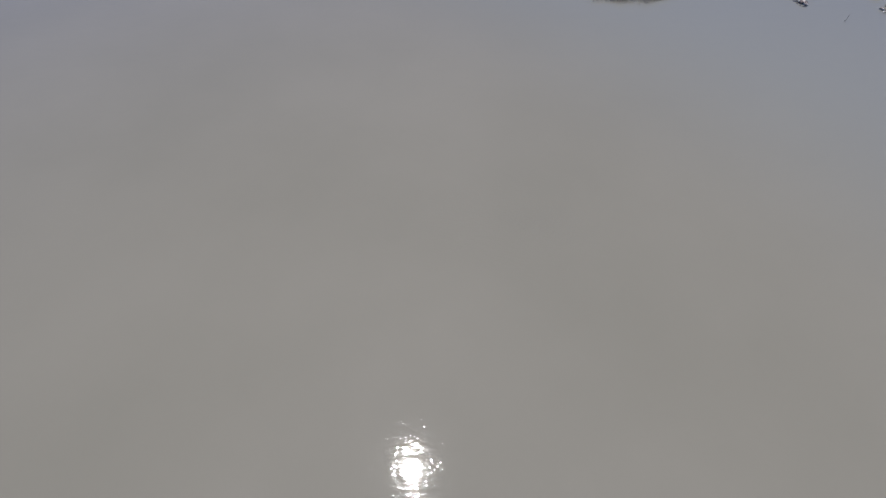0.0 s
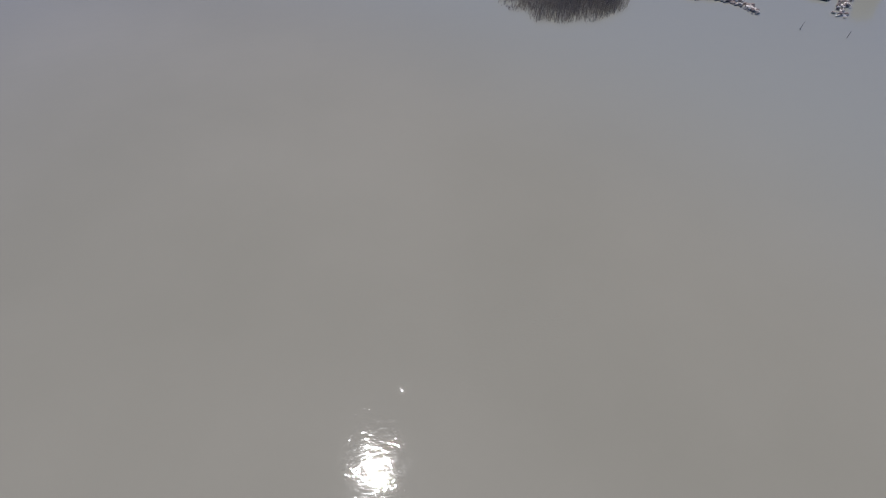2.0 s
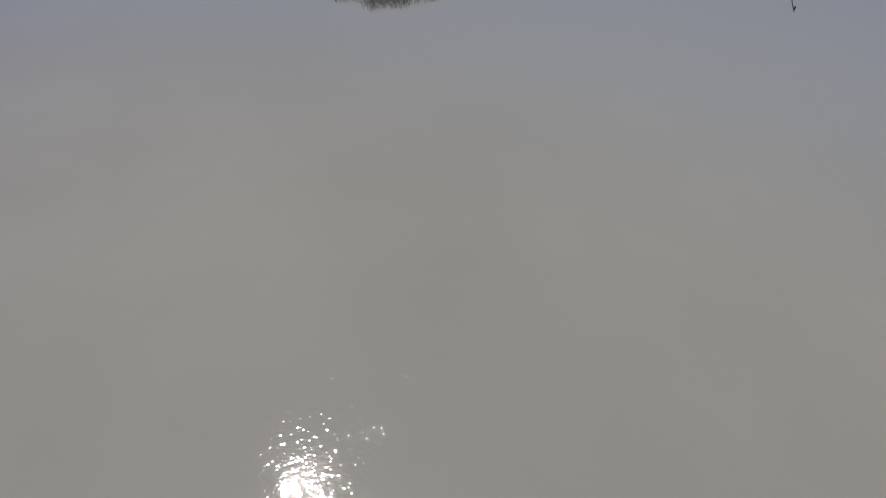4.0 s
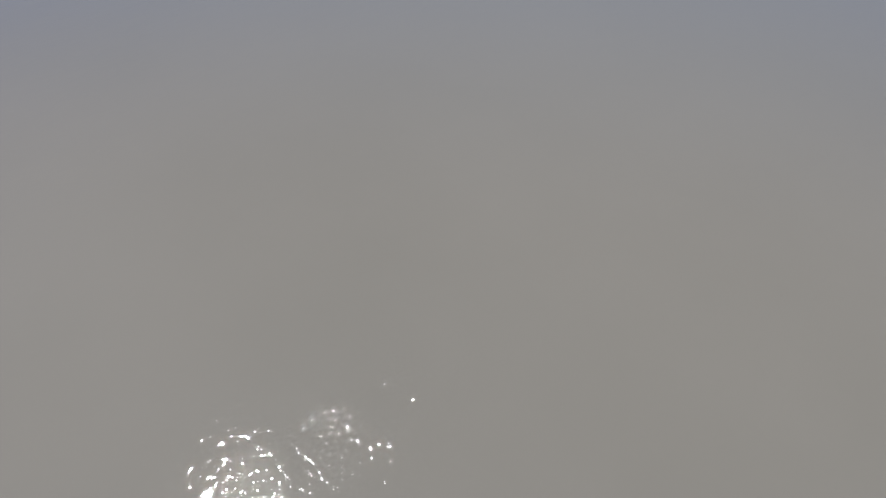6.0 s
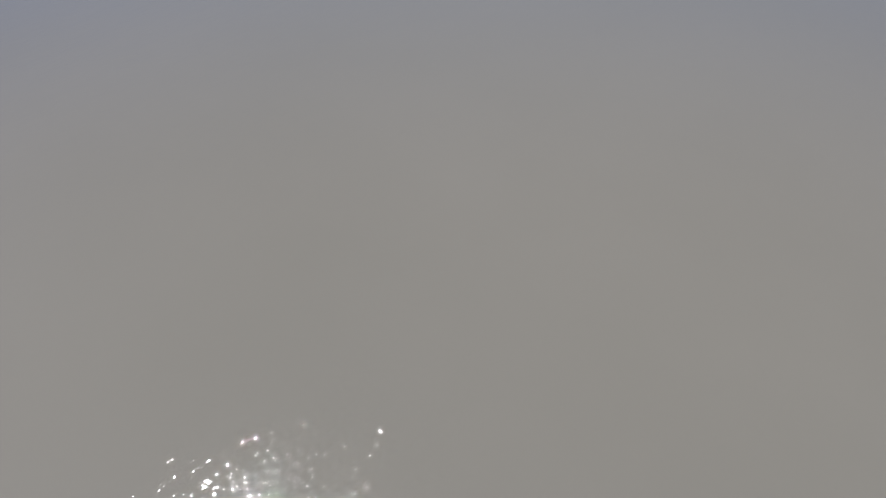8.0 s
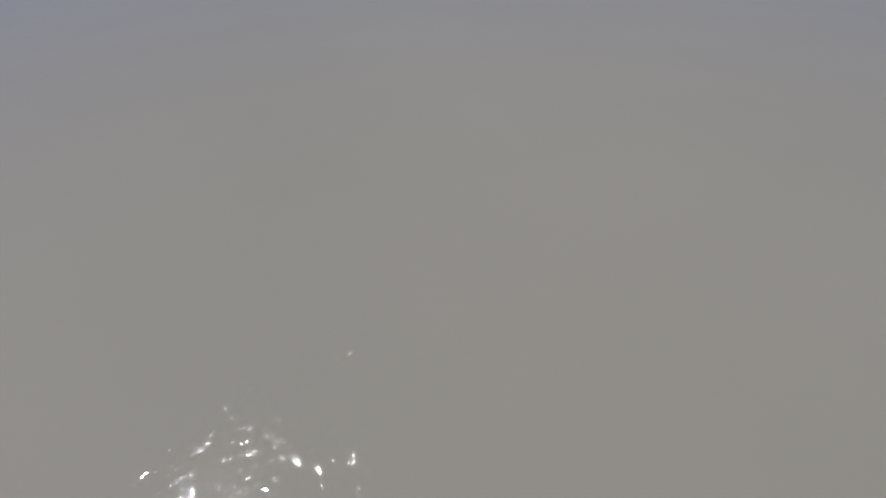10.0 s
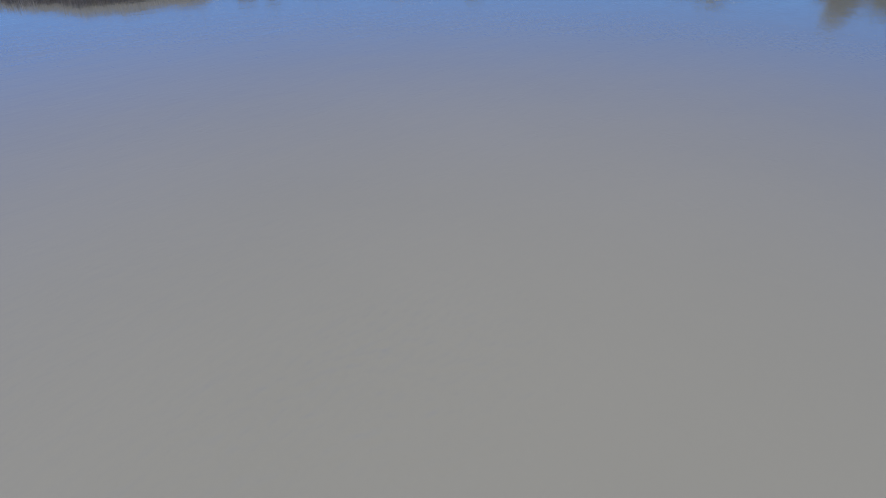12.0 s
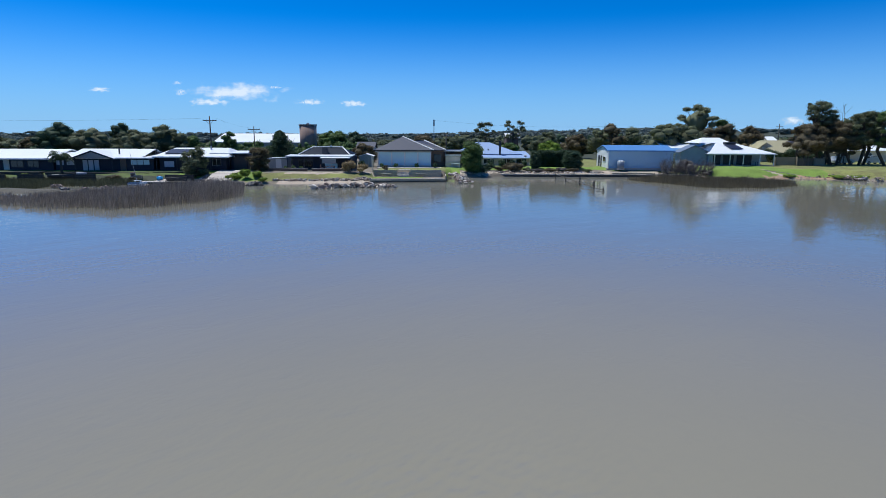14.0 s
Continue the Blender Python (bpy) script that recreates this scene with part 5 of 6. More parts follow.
# ---------------------------------------------------------------- trees and shrubs
tree("tree", -37.2, 89.2, 4.7, 4.6, L_OLIVE, "dense olive tree in front of a navy shack", 11, 0.02, 44, 200, 0.2)
tree("tree", -28.7, 92.6, 3.9, 4.4, L_BROWN, "rounded olive-brown tree beside the boat ramp", 12, 0.05, 40, 200, 0.2)
shrub("conifer", -30.2, 111, 6.4, 9.0, L_DARK, "dark spreading conifer behind the navy house", 13, 8500, 0.2, "trees", "tree", None, "pine")
for k, (x, y, hh, ww, lv, lab) in enumerate((
        (-97, 130, 6.0, 9, L_OLIVE, "low olive tree behind the shacks"), (-89.6, 132, 5.2, 6.5, L_BROWN, "low brown-olive scrub tree"),
        (-83.6, 130, 8.3, 10.5, L_DARK, "broad dark olive tree behind the shacks"), (-77.6, 131, 7.2, 11, L_OLIVE, "broad olive tree behind the shacks"),
        (-74.2, 138, 8.6, 5, L_DARK, "dark flat-topped tree behind the shacks"), (-67.3, 130, 7.0, 9, L_OLIVE, "broad olive tree behind the shacks"),
        (-59.4, 128, 8.1, 10, L_OLIVE, "tall olive tree behind the shacks"), (-54.2, 130, 5.8, 5, L_GREEN, "green tree near the power pole"),
        (-50, 140, 6.6, 4, L_GREEN, "slim open green tree by the barn"), (-31, 170, 7.2, 9, L_GREEN, "round green tree beyond the navy house"),
        (-26, 178, 6.8, 8, L_DARK, "dark tree beyond the navy house"), (-17, 125, 4.2, 6, L_BROWN, "bare brownish scrub tree"),
        (-11, 128, 4.0, 5, L_BROWN, "bare brownish scrub tree"), (-24, 126, 3.6, 8, L_OLIVE, "olive scrub behind the navy house"),
        (-38, 122, 3.6, 6, L_GREEN, "green scrub beside the barn"),
        (-5, 150, 6.5, 8, L_BROWN, "brown-olive tree behind the terrace house"), (3, 155, 6.2, 8, L_OLIVE, "olive tree behind the terrace house"),
        (22.8, 128, 4.8, 6.6, L_BRIGHT, "bright green clipped tree behind a hedge"), (14.5, 132, 4.4, 6, L_GREEN, "green tree behind the blue-roofed house"),
        (13.0, 185, 9.6, 8, L_OLIVE, "tall open gum tree with flat clumps"), (22, 190, 10.2, 9, L_OLIVE, "tall open gum tree with flat clumps"),
        (27, 160, 7.0, 8, L_OLIVE, "olive tree behind the hedge"), (33, 150, 7.0, 7, L_BROWN, "brown-olive tree behind the blue shed"))):
    open_ = lv is L_OLIVE and hh > 9
    tree("tree", x, y, hh, ww * 1.15, lv, lab, 40 + k, 0.45 if open_ else 0.08, 12 if open_ else 30, 120 if open_ else 200, 0.28 if y < 150 else 0.34, puff=0.62 if open_ else 1.0, dome=not open_)
for k in range(9):
    tree("tree", 36 + k * 4.6 + random.uniform(-1, 1), 136 + random.uniform(-4, 10), random.uniform(7.2, 9.6), random.uniform(5, 7), random.choice((L_OLIVE, L_BROWN, L_OLIVE)),
         "slender grey-olive paperbark behind the sheds", 90 + k, 0.15, 15, 220, 0.26, dome=True)
tree("tree", 58, 146, 8.6, 8, L_OLIVE, "broad olive gum tree behind the white-roofed house", 110, 0.15, 18, 240, 0.26, dome=True)
tree("tree", 62.9, 150, 15.0, 9.0, L_GUM, "tall gum tree with an airy crown", 111, 0.42, 17, 330, 0.22, spread=0.95, puff=0.72, dome=True)
tree("tree", 68.5, 148, 10.0, 7, L_GREEN, "green gum tree behind the white-roofed house", 112, 0.2, 15, 240, 0.26, dome=True)
# big trees by the parked cars
tree("tree", 73.6, 120.5, 9.0, 9.2, L_BROWN, "large russet-olive tree spreading over the fence", 120, 0.2, 24, 330, 0.24, trunks=3, spread=0.85, dome=True)
tree("tree", 79.4, 121.5, 9.6, 9.0, L_BROWN, "russet-olive tree beside the parked cars", 125, 0.2, 24, 330, 0.24, trunks=3, spread=0.85, dome=True)
tree("tree", 77.9, 123.0, 13.0, 7.0, L_OLIVE, "tall dark olive tree with a leaning crown", 121, 0.58, 34, 190, 0.22, trunks=2, lean=-2.4)
tree("tree", 83.0, 120.0, 11.2, 8.5, L_OLIVE, "dark many-stemmed tree beside the parked cars", 122, 0.36, 44, 190, 0.22, trunks=3)
tree("tree", 88.5, 118.0, 11.4, 12.5, L_GREEN, "wide green tree with several leaning trunks", 123, 0.30, 60, 200, 0.22, trunks=4)
tree("tree", 85.5, 122.5, 10.8, 9.5, L_OLIVE, "dark olive tree between the parked cars", 126, 0.34, 44, 190, 0.22, trunks=2)
tree("tree", 98.0, 118.0, 10.0, 12.0, L_GREEN, "wide green tree at the lawn's end", 124, 0.28, 48, 190, 0.22, trunks=3)

shrub("tree", 4.9, 101.6, 5.4, 3.9, L_MID, "dense lobed green tree on the bank", 201, 9000, 0.16, group="trees", category="tree", shape="egg")
shrub("shrub", 6.5, 102.0, 1.6, 2.6, L_DARK, "dark low shrub at the foot of a tree", 202, 1200, 0.12)
for k, (x, ww) in enumerate(((71.0, 5.0), (75.5, 5.5), (80.5, 5.0))):
    shrub("shrub", x, 129.5, 3.4, ww, L_DARK, "dark scrubby undergrowth below the trees", 240 + 20 * k, 900, 0.2, depth=2.5)
shrub("hedge", 20.0, 109.5, 2.9, 5.4, L_DARK, "tall dark clipped hedge", 203, 15000, 0.17, "", "hedge", 1.8, "box")
shrub("topiary", 16.4, 106.4, 3.2, 2.1, L_DARK, "dark clipped rounded tree on the lawn", 204, 6000, 0.13, "topiary trees", "tree", None, "egg")
shrub("topiary", 23.0, 106.4, 3.4, 3.7, L_DARK, "broad dark clipped tree on the lawn", 205, 8000, 0.13, "topiary trees", "tree", None, "egg")
for k, x in enumerate((8.7, 10.7, 12.6, 15.0)):
    shrub("clipped_shrub", x, 109.6, 1.35, 1.3, L_DARK, "small round clipped shrub on the lawn", 210 + k, 900, 0.09, "clipped shrubs")
shrub("shrub", 12.2, 104.4, 1.7, 4.2, L_BROWN, "russet-brown spreading shrub on the bank", 215, 2200, 0.1, depth=2)
for k, (x, hh, ww, lv) in enumerate(((7.9, 1.3, 2.6, L_DARK), (9.6, 0.9, 2.4, L_BROWN), (14.8, 0.8, 2.2, L_OLIVE), (18.6, 0.8, 2.6, L_BROWN), (20.6, 0.9, 2.4, L_GREY), (25.2, 0.6, 2.0, L_OLIVE))):
    shrub("shrub", x, 104.3, hh, ww, lv, "low scrubby shrub above the sea wall", 550 + k, 700, 0.09, depth=1.4)
shrub("shrub", 16.5, 104.0, 0.7, 2.6, L_GREY, "low grey shrub on the bank", 216, 700, 0.08, depth=1.2)
shrub("shrub", 22.5, 104.0, 0.8, 3.0, L_BROWN, "low russet shrub on the bank", 217, 700, 0.08, depth=1.2)
shrub("shrub", -14.4, 91.6, 1.9, 2.9, L_TAN, "tan dry shrub beside the terrace", 220, 2200, 0.1)
shrub("shrub", -12.6, 91.3, 1.5, 2.2, L_TAN, "tan dry shrub beside the terrace", 221, 1500, 0.1)
shrub("shrub", -14.0, 103.4, 1.5, 1.5, L_DARK, "round dark shrub by the garden shed", 222, 700, 0.1)
shrub("shrub", -9.4, 95.4, 0.9, 1.2, L_BROWN, "small tan shrub on the terrace wall", 223, 420, 0.08)
shrub("shrub", -1.4, 102.4, 1.0, 1.0, L_DARK, "small dark potted shrub on the terrace", 224, 420, 0.08)
bare_bush("bare_bush", 39.6, 102.8, 3.6, 2.0, 1.7, 34, "bare grey-brown waterside bush with tangled branches", 230, "shrub", "bare bushes")
bare_bush("bare_bush", 43.8, 102.4, 4.2, 2.0, 1.4, 34, "bare grey-brown waterside bush with tangled branches", 231, "shrub", "bare bushes", 0.55)
shrub("shrub", 42.4, 103.6, 3.0, 3.4, L_GREY, "grey-green shoots among bare bushes", 232, 900, 0.13)
shrub("shrub", 45.2, 102.0, 1.1, 2.6, L_GREY, "low dry grey scrub under bare bushes", 233, 700, 0.1)
shrub("shrub", 38.2, 102.9, 0.9, 2.6, L_GREY, "low dry grey scrub under bare bushes", 234, 700, 0.1)
bare_bush("dead_tree", 82.6, 124.0, 1.8, 1.0, 5.6, 5, "dead tree with bare upright grey branches", 235, "tree", "trees", 2.6, 3, 0.17)
for k, (x, y, hh, ww) in enumerate(((-30.4, 86.6, 1.1, 2.2), (-28.6, 86.2, 1.5, 1.8), (-27.0, 86.2, 1.0, 1.6), (-25.8, 84.6, 0.7, 1.4), (-31.6, 87.4, 0.8, 1.5))):
    shrub("shrub", x, y, hh, ww, L_BRIGHT, "bright green weeds beside the ramp", 240 + k, 600, 0.12)


def palm(x, y, h):
    """A short trunk under arching feather fronds, each a rib with drooping leaflets on both sides."""
    z = ground_z(x, y)
    p = thing("palm", (x, y, z), "small drooping feather palm in front of a shack", "palm tree")
    part("trunk", bar((x, y, z - 0.2), (x, y, z + h), 0.2, 0.15), BARK, p, "", True)
    rng = random.Random(5)
    for k in range(34):
        a = k * 2.4
        up = rng.uniform(0.5, 1.55)
        reach = rng.uniform(1.5, 2.1)
        out, side = Vector((math.cos(a), math.sin(a), 0)), Vector((-math.sin(a), math.cos(a), 0))
        bm = bmesh.new()
        rib = []
        for i in range(13):
            u = i / 12
            rib.append(Vector((x, y, z + h)) + out * reach * u * (1 - 0.15 * u) + Vector((0, 0, up * 1.25 * math.sin(u * 1.8) - 1.25 * u * u)))
        for q0, q1 in zip(rib, rib[1:]):
            beam(bm, q0, q1, 0.022, 0.018, 3)
        for i in range(1, 13):
            w = 0.55 * math.sin(math.pi * (0.14 + 0.8 * i / 12)) + 0.06
            for j in range(2):
                q = rib[i].lerp(rib[i - 1], 0.5 * j)
                for sgn in (-1, 1):
                    tip = q + side * sgn * w * 0.75 + out * 0.18 - Vector((0, 0, w * rng.uniform(0.5, 0.9)))
                    bm.faces.new([bm.verts.new(v) for v in (q - out * 0.03, q + out * 0.03, tip)])
        part("frond", bm, L_DARK, p)
    return p


palm(-56.85, 88.6, 2.9)

# far belts of trees
rw = random.Random(3)
woods("near_scrub", [(-64 + 2.6 * k + rw.uniform(-1, 1), rw.uniform(155, 163), rw.uniform(2.6, 3.9), rw.uniform(4, 6)) for k in range(18)], L_GREEN, "green scrub hiding the barn wall", 305, 130, 0.32)
woods("near_scrub", [(rw.uniform(-150, -58), rw.uniform(142, 172), rw.uniform(2.4, 4.0), rw.uniform(5, 8)) for k in range(45)], L_OLIVE, "olive scrub behind the shacks", 306, 120, 0.32)
woods("near_scrub", [(rw.uniform(56, 140), rw.uniform(152, 178), rw.uniform(3.4, 5.2), rw.uniform(5, 8)) for k in range(48)], L_OLIVE, "olive scrub behind the white-roofed house", 307, 120, 0.32)
woods("far_woods", [(rw.uniform(-260, 20), rw.uniform(250, 340), rw.uniform(1.4, 2.8), rw.uniform(7, 13)) for k in range(85)], L_OLIVE, "belt of olive scrub and trees behind the town", 301)
woods("far_woods", [(rw.uniform(-12, 260), rw.uniform(190, 330), rw.uniform(3.6, 5.6), rw.uniform(7, 12)) for k in range(110)], L_OLIVE, "belt of olive trees behind the houses", 304, 80)
woods("far_woods", [(rw.uniform(30, 260), rw.uniform(165, 240), rw.uniform(4.0, 6.4), rw.uniform(6, 9)) for k in range(60)], L_DARK, "belt of dark trees behind the houses", 302)
woods("far_scrub", [(rw.uniform(-420, 420), rw.uniform(335, 470), rw.uniform(1.8, 3.0), rw.uniform(12, 20)) for k in range(230)], L_HAZE, "scrub covering the flats far off", 308, 60, 0.6)
woods("hill_woods", [(rw.uniform(-500, 800), rw.uniform(450, 950), rw.uniform(4, 6), rw.uniform(20, 34)) for k in range(210)], L_HAZE, "wooded low hills far off", 303, 90, 0.7)

woods("hill_woods", [(y * rw.uniform(0.10, 0.36), y, rw.uniform(5, 7), rw.uniform(16, 26)) for y in [rw.uniform(400, 620) for k in range(55)]], L_HAZE, "wooded rise beyond the sheds", 309, 90, 0.6)

# ---------------------------------------------------------------- reeds
FRONT_X, FRONT_Y = (-75, -54, -43, -36, -31, -26.8, -23.9, -22.6), (59.5, 58, 56.6, 54.4, 54.4, 56.4, 60.2, 65)
BACK_X, BACK_Y = (-75, -54, -46, -40, -33, -28, -24, -22.6), (63, 63, 64, 66, 74, 79, 77, 70)


def reeds_west(x, y):
    e = noise.noise((x * 0.4, y * 0.4, 9)) * 1.6
    a, b = np.interp(x, FRONT_X, FRONT_Y) + e, np.interp(x, BACK_X, BACK_Y) + e
    edge = -0.338 * y + 0.3 * e
    if x > edge or not a < y < b:
        return 0.0
    return (0.25 + 0.75 * smooth01((edge - x) / 3.5)) * min(1.0, 0.08 + (y - a) / 6.0) * (0.5 + 0.5 * smooth01(noise.noise((x * 0.25, y * 0.25, 4)) + 0.8)) * (0.75 if x < -44 else 1)


def reeds_bank(x, y):
    d = y - shore_y(x)
    if x > -44 - 1.5 * noise.noise((y, x * 0.3, 2)) or not (-13.0 if x < -52 else -7.0) < d < 1.4:
        return 0.0
    return 0.45 + 0.5 * smooth01(noise.noise((x * 0.3, y * 0.5, 8)) + 0.6)


def reeds_east(x, y):
    e = noise.noise((x * 0.3, y * 0.3, 19)) * 1.4
    front = np.interp(x, (30, 33, 36, 43, 49, 53), (92, 86.5, 80.5, 80.2, 83, 88)) + e
    back = np.interp(x, (30, 36, 44, 50, 53), (97, 98.5, 97.5, 94, 89)) + e
    return (0.35 + 0.5 * smooth01((y - front) / 4)) * (0.55 + 0.45 * smooth01((x - 31) / 6)) if front < y < back and 30 < x < 53 else 0.0


reed_bed("reed_bed", reeds_west, (-75, -22, 53, 81), 31000, 1.85, L_REED, "dense brown-green reed bed standing in the lake", 401)
reed_bed("bank_reeds", reeds_bank, (-110, -42, 72, 89), 62000, 1.5, L_REEDG, "dark rushes along the muddy bank", 402)
reed_bed("reed_bed", reeds_east, (30, 53, 78, 100), 26000, 0.95, L_REEDE, "low brown reed bed below the lawn", 403)

# ---------------------------------------------------------------- rocks
rk = random.Random(8)
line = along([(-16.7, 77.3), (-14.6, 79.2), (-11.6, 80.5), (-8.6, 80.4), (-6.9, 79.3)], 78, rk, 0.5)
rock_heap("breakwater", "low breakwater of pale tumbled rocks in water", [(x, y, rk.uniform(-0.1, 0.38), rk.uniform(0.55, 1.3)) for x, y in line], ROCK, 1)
# second row of darker, smaller rocks, lower and just in front
rock_heap("low_rocks", "dark rocks set low at the foot of the breakwater", [(x, y - 0.25, rk.uniform(-0.22, 0.1), rk.uniform(0.4, 0.8)) for x, y in along([(-17.0, 77.0), (-14.6, 78.9), (-11.6, 80.1), (-8.6, 80.0), (-6.6, 79.0)], 80, rk, 0.5)], DARKROCK, 21)
line = along([(1.6, 97.5), (2.4, 94), (3.0, 90.5), (3.4, 86.5)], 75, rk, 0.95)
rock_heap("rock_spit", "spit of broken pale rubble below the terrace", [(x, y, max(0.0, (y - 84) / 14 * 0.8) + rk.uniform(-0.1, 0.3), rk.uniform(0.4, 0.85)) for x, y in line], ROCK, 2)
line = along([(-24.5, 86.5), (-18, 87.3), (-13.5, 88.0), (-11.4, 89.2)], 130, rk, 0.35)
rock_heap("beach_rocks", "row of small pale rocks along the beach", [(x, y, ground_z(x, y) + 0.1, rk.uniform(0.28, 0.6)) for x, y in line], ROCK, 3)
line = along([(-30, 82.6), (-27.5, 81.6), (-25.2, 82.2)], 26, rk, 0.6)
rock_heap("dark_rocks", "heap of flat dark rocks at the ramp", [(x, y, rk.uniform(-0.05, 0.45), rk.uniform(0.7, 1.3)) for x, y in line], DARKROCK, 4)
line = along([(66.5, 98.4), (68, 96.6), (71, 93.6), (76, 91.2), (92, 87.6)], 130, rk, 0.6)
rock_heap("revetment", "grey-white rock revetment along the lawn", [(x, y, rk.uniform(-0.1, 0.6), rk.uniform(0.35, 0.75)) for x, y in line], ROCK, 5)
line = along([(-45.5, 70.8), (-41, 71.8), (-40.2, 72.2), (-36, 76.5)], 34, rk, 0.6)
rock_heap("reef_rocks", "scattered dark rocks behind the reeds", [(x, y, rk.uniform(0.1, 0.5), rk.uniform(0.4, 0.9)) for x, y in line], BROWNROCK, 6)
line = along([(-50.6, 76.2), (-48.4, 76.2)], 16, rk, 0.5)
rock_heap("mud_rocks", "heap of brown rocks in the rushes", [(x, y, rk.uniform(0.1, 0.5), rk.uniform(0.4, 0.8)) for x, y in line], BROWNROCK, 7)
line = along([(45, 97.5), (48.5, 97.0)], 14, rk, 0.4)
rock_heap("bank_rocks", "white stones at the foot of the lawn", [(x, y + 1.5, ground_z(x, y + 1.5) + 0.08, rk.uniform(0.3, 0.6)) for x, y in line], ROCK, 8)
line = along([(54, 99.8), (58, 99.6), (62, 100.6), (65, 100.0)], 12, rk, 0.7)
rock_heap("bank_rocks", "small brown stones along the eroded bank", [(x, y, ground_z(x, y) + 0.04, rk.uniform(0.2, 0.45)) for x, y in line], ROCK, 9)
line = along([(3.6, 101.0), (6.5, 102.9), (16, 103.5), (28, 103.5)], 150, rk, 0.5)
rock_heap("bank_rocks", "pale rubble behind the sea wall", [(x, y, ground_z(x, y) + 0.05, rk.uniform(0.3, 0.7)) for x, y in line], ROCK, 10)

# ---------------------------------------------------------------- sea wall, jetty, pipe, sticks
sea_wall = tagged(thing("sea_wall", (20, 102.5, 0), "low dark timber and concrete sea wall", "wall"), kind="structure")
for k in range(11):
    x0 = 5.2 + k * 2.8
    part("wall_plank", boxes((x0, x0 + 2.76, 102.2, 102.42, -0.6, 0.36)), DARKWOOD, sea_wall)
    part("cap", boxes((x0, x0 + 2.78, 102.15, 102.6, 0.37, 0.48)), CONCRETE if k % 3 else SLEEPER, sea_wall)
jetty = thing("jetty", (32.5, 101.6, 0), "low grey timber landing along the bank", "jetty")
for k in range(16):
    part("plank", boxes((29.2 + k * 0.44, 29.6 + k * 0.44, 102.5, 104.2, 0.62, 0.70)), SLEEPER, jetty)
for k in range(9):
    x = 36.2 + k * 0.75
    part("post", bar((x, 102.0, -0.6), (x, 102.0, 0.75), 0.08, 0.08, 6), DARKWOOD, jetty)
part("rail", bar((36.0, 101.98, 0.55), (42.4, 101.98, 0.55), 0.06, 0.06, 6), SLEEPER, jetty)

pipe = thing("suction_pipe", (18.7, 88, 0), "long rusty intake pipe carried on timber piles", "pipe")
part("tube", bar((17.9, 103.4, 0.95), (19.0, 88, 0.55), 0.055, 0.055, 10), POLE, pipe, "", True)
part("tube", bar((19.0, 88, 0.55), (20.6, 75.4, 0.10), 0.05, 0.05, 10), POLE, pipe, "", True)
for x, y, t_ in ((18.3, 97.5, 0.95), (18.75, 91.5, 0.9), (19.35, 84.6, 1.2), (20.1, 79.6, 1.0), (20.5, 76.2, 0.45)):
    part("pile", bar((x + 0.12, y, -1.2), (x + 0.12, y, t_), 0.11, 0.10, 8), DARKWOOD, pipe)
stick = thing("stick", (0.2, 78.7, 0), "leaning dark stick standing in the water", "stick", "sticks")
part("stem", bar((0.2, 78.7, -0.8), (0.42, 78.9, 1.1), 0.035, 0.02, 6), DARKWOOD, stick)
part("twig", bar((0.2, 78.7, 0.1), (0.5, 78.4, 0.02), 0.03, 0.02, 6), DARKWOOD, stick)
stick = thing("stick", (6.4, 80.5, 0), "thin dark stick standing in the water", "stick", "sticks")
part("stem", bar((6.4, 80.5, -0.8), (6.55, 80.7, 1.0), 0.045, 0.03, 6), DARKWOOD, stick)


# ---------------------------------------------------------------- boat, pontoon, ramp and clutter
def hull_mesh(length, beam_w, depth, sections=14):
    """An open boat's hull, bow towards +x, keel at z = 0."""
    bm = bmesh.new()
    rows = []
    for i in range(sections):
        u = i / (sections - 1)
        w = beam_w / 2 * (1 - max(0, (u - 0.45) / 0.55) ** 2.2)
        sheer = depth * (1 + 0.25 * u * u)
        row = []
        for k in range(9):
            s = -1 + 2 * k / 8
            row.append(bm.verts.new((length * (u - 0.5), w * math.copysign(abs(s) ** 0.6, s), sheer * abs(s) ** 2.2 + 0.15 * depth * u ** 3)))
        rows.append(row)
    for a, b in zip(rows, rows[1:]):
        for k in range(8):
            bm.faces.new((a[k], a[k + 1], b[k + 1], b[k]))
    bm.faces.new(rows[0][::-1])
    return bm


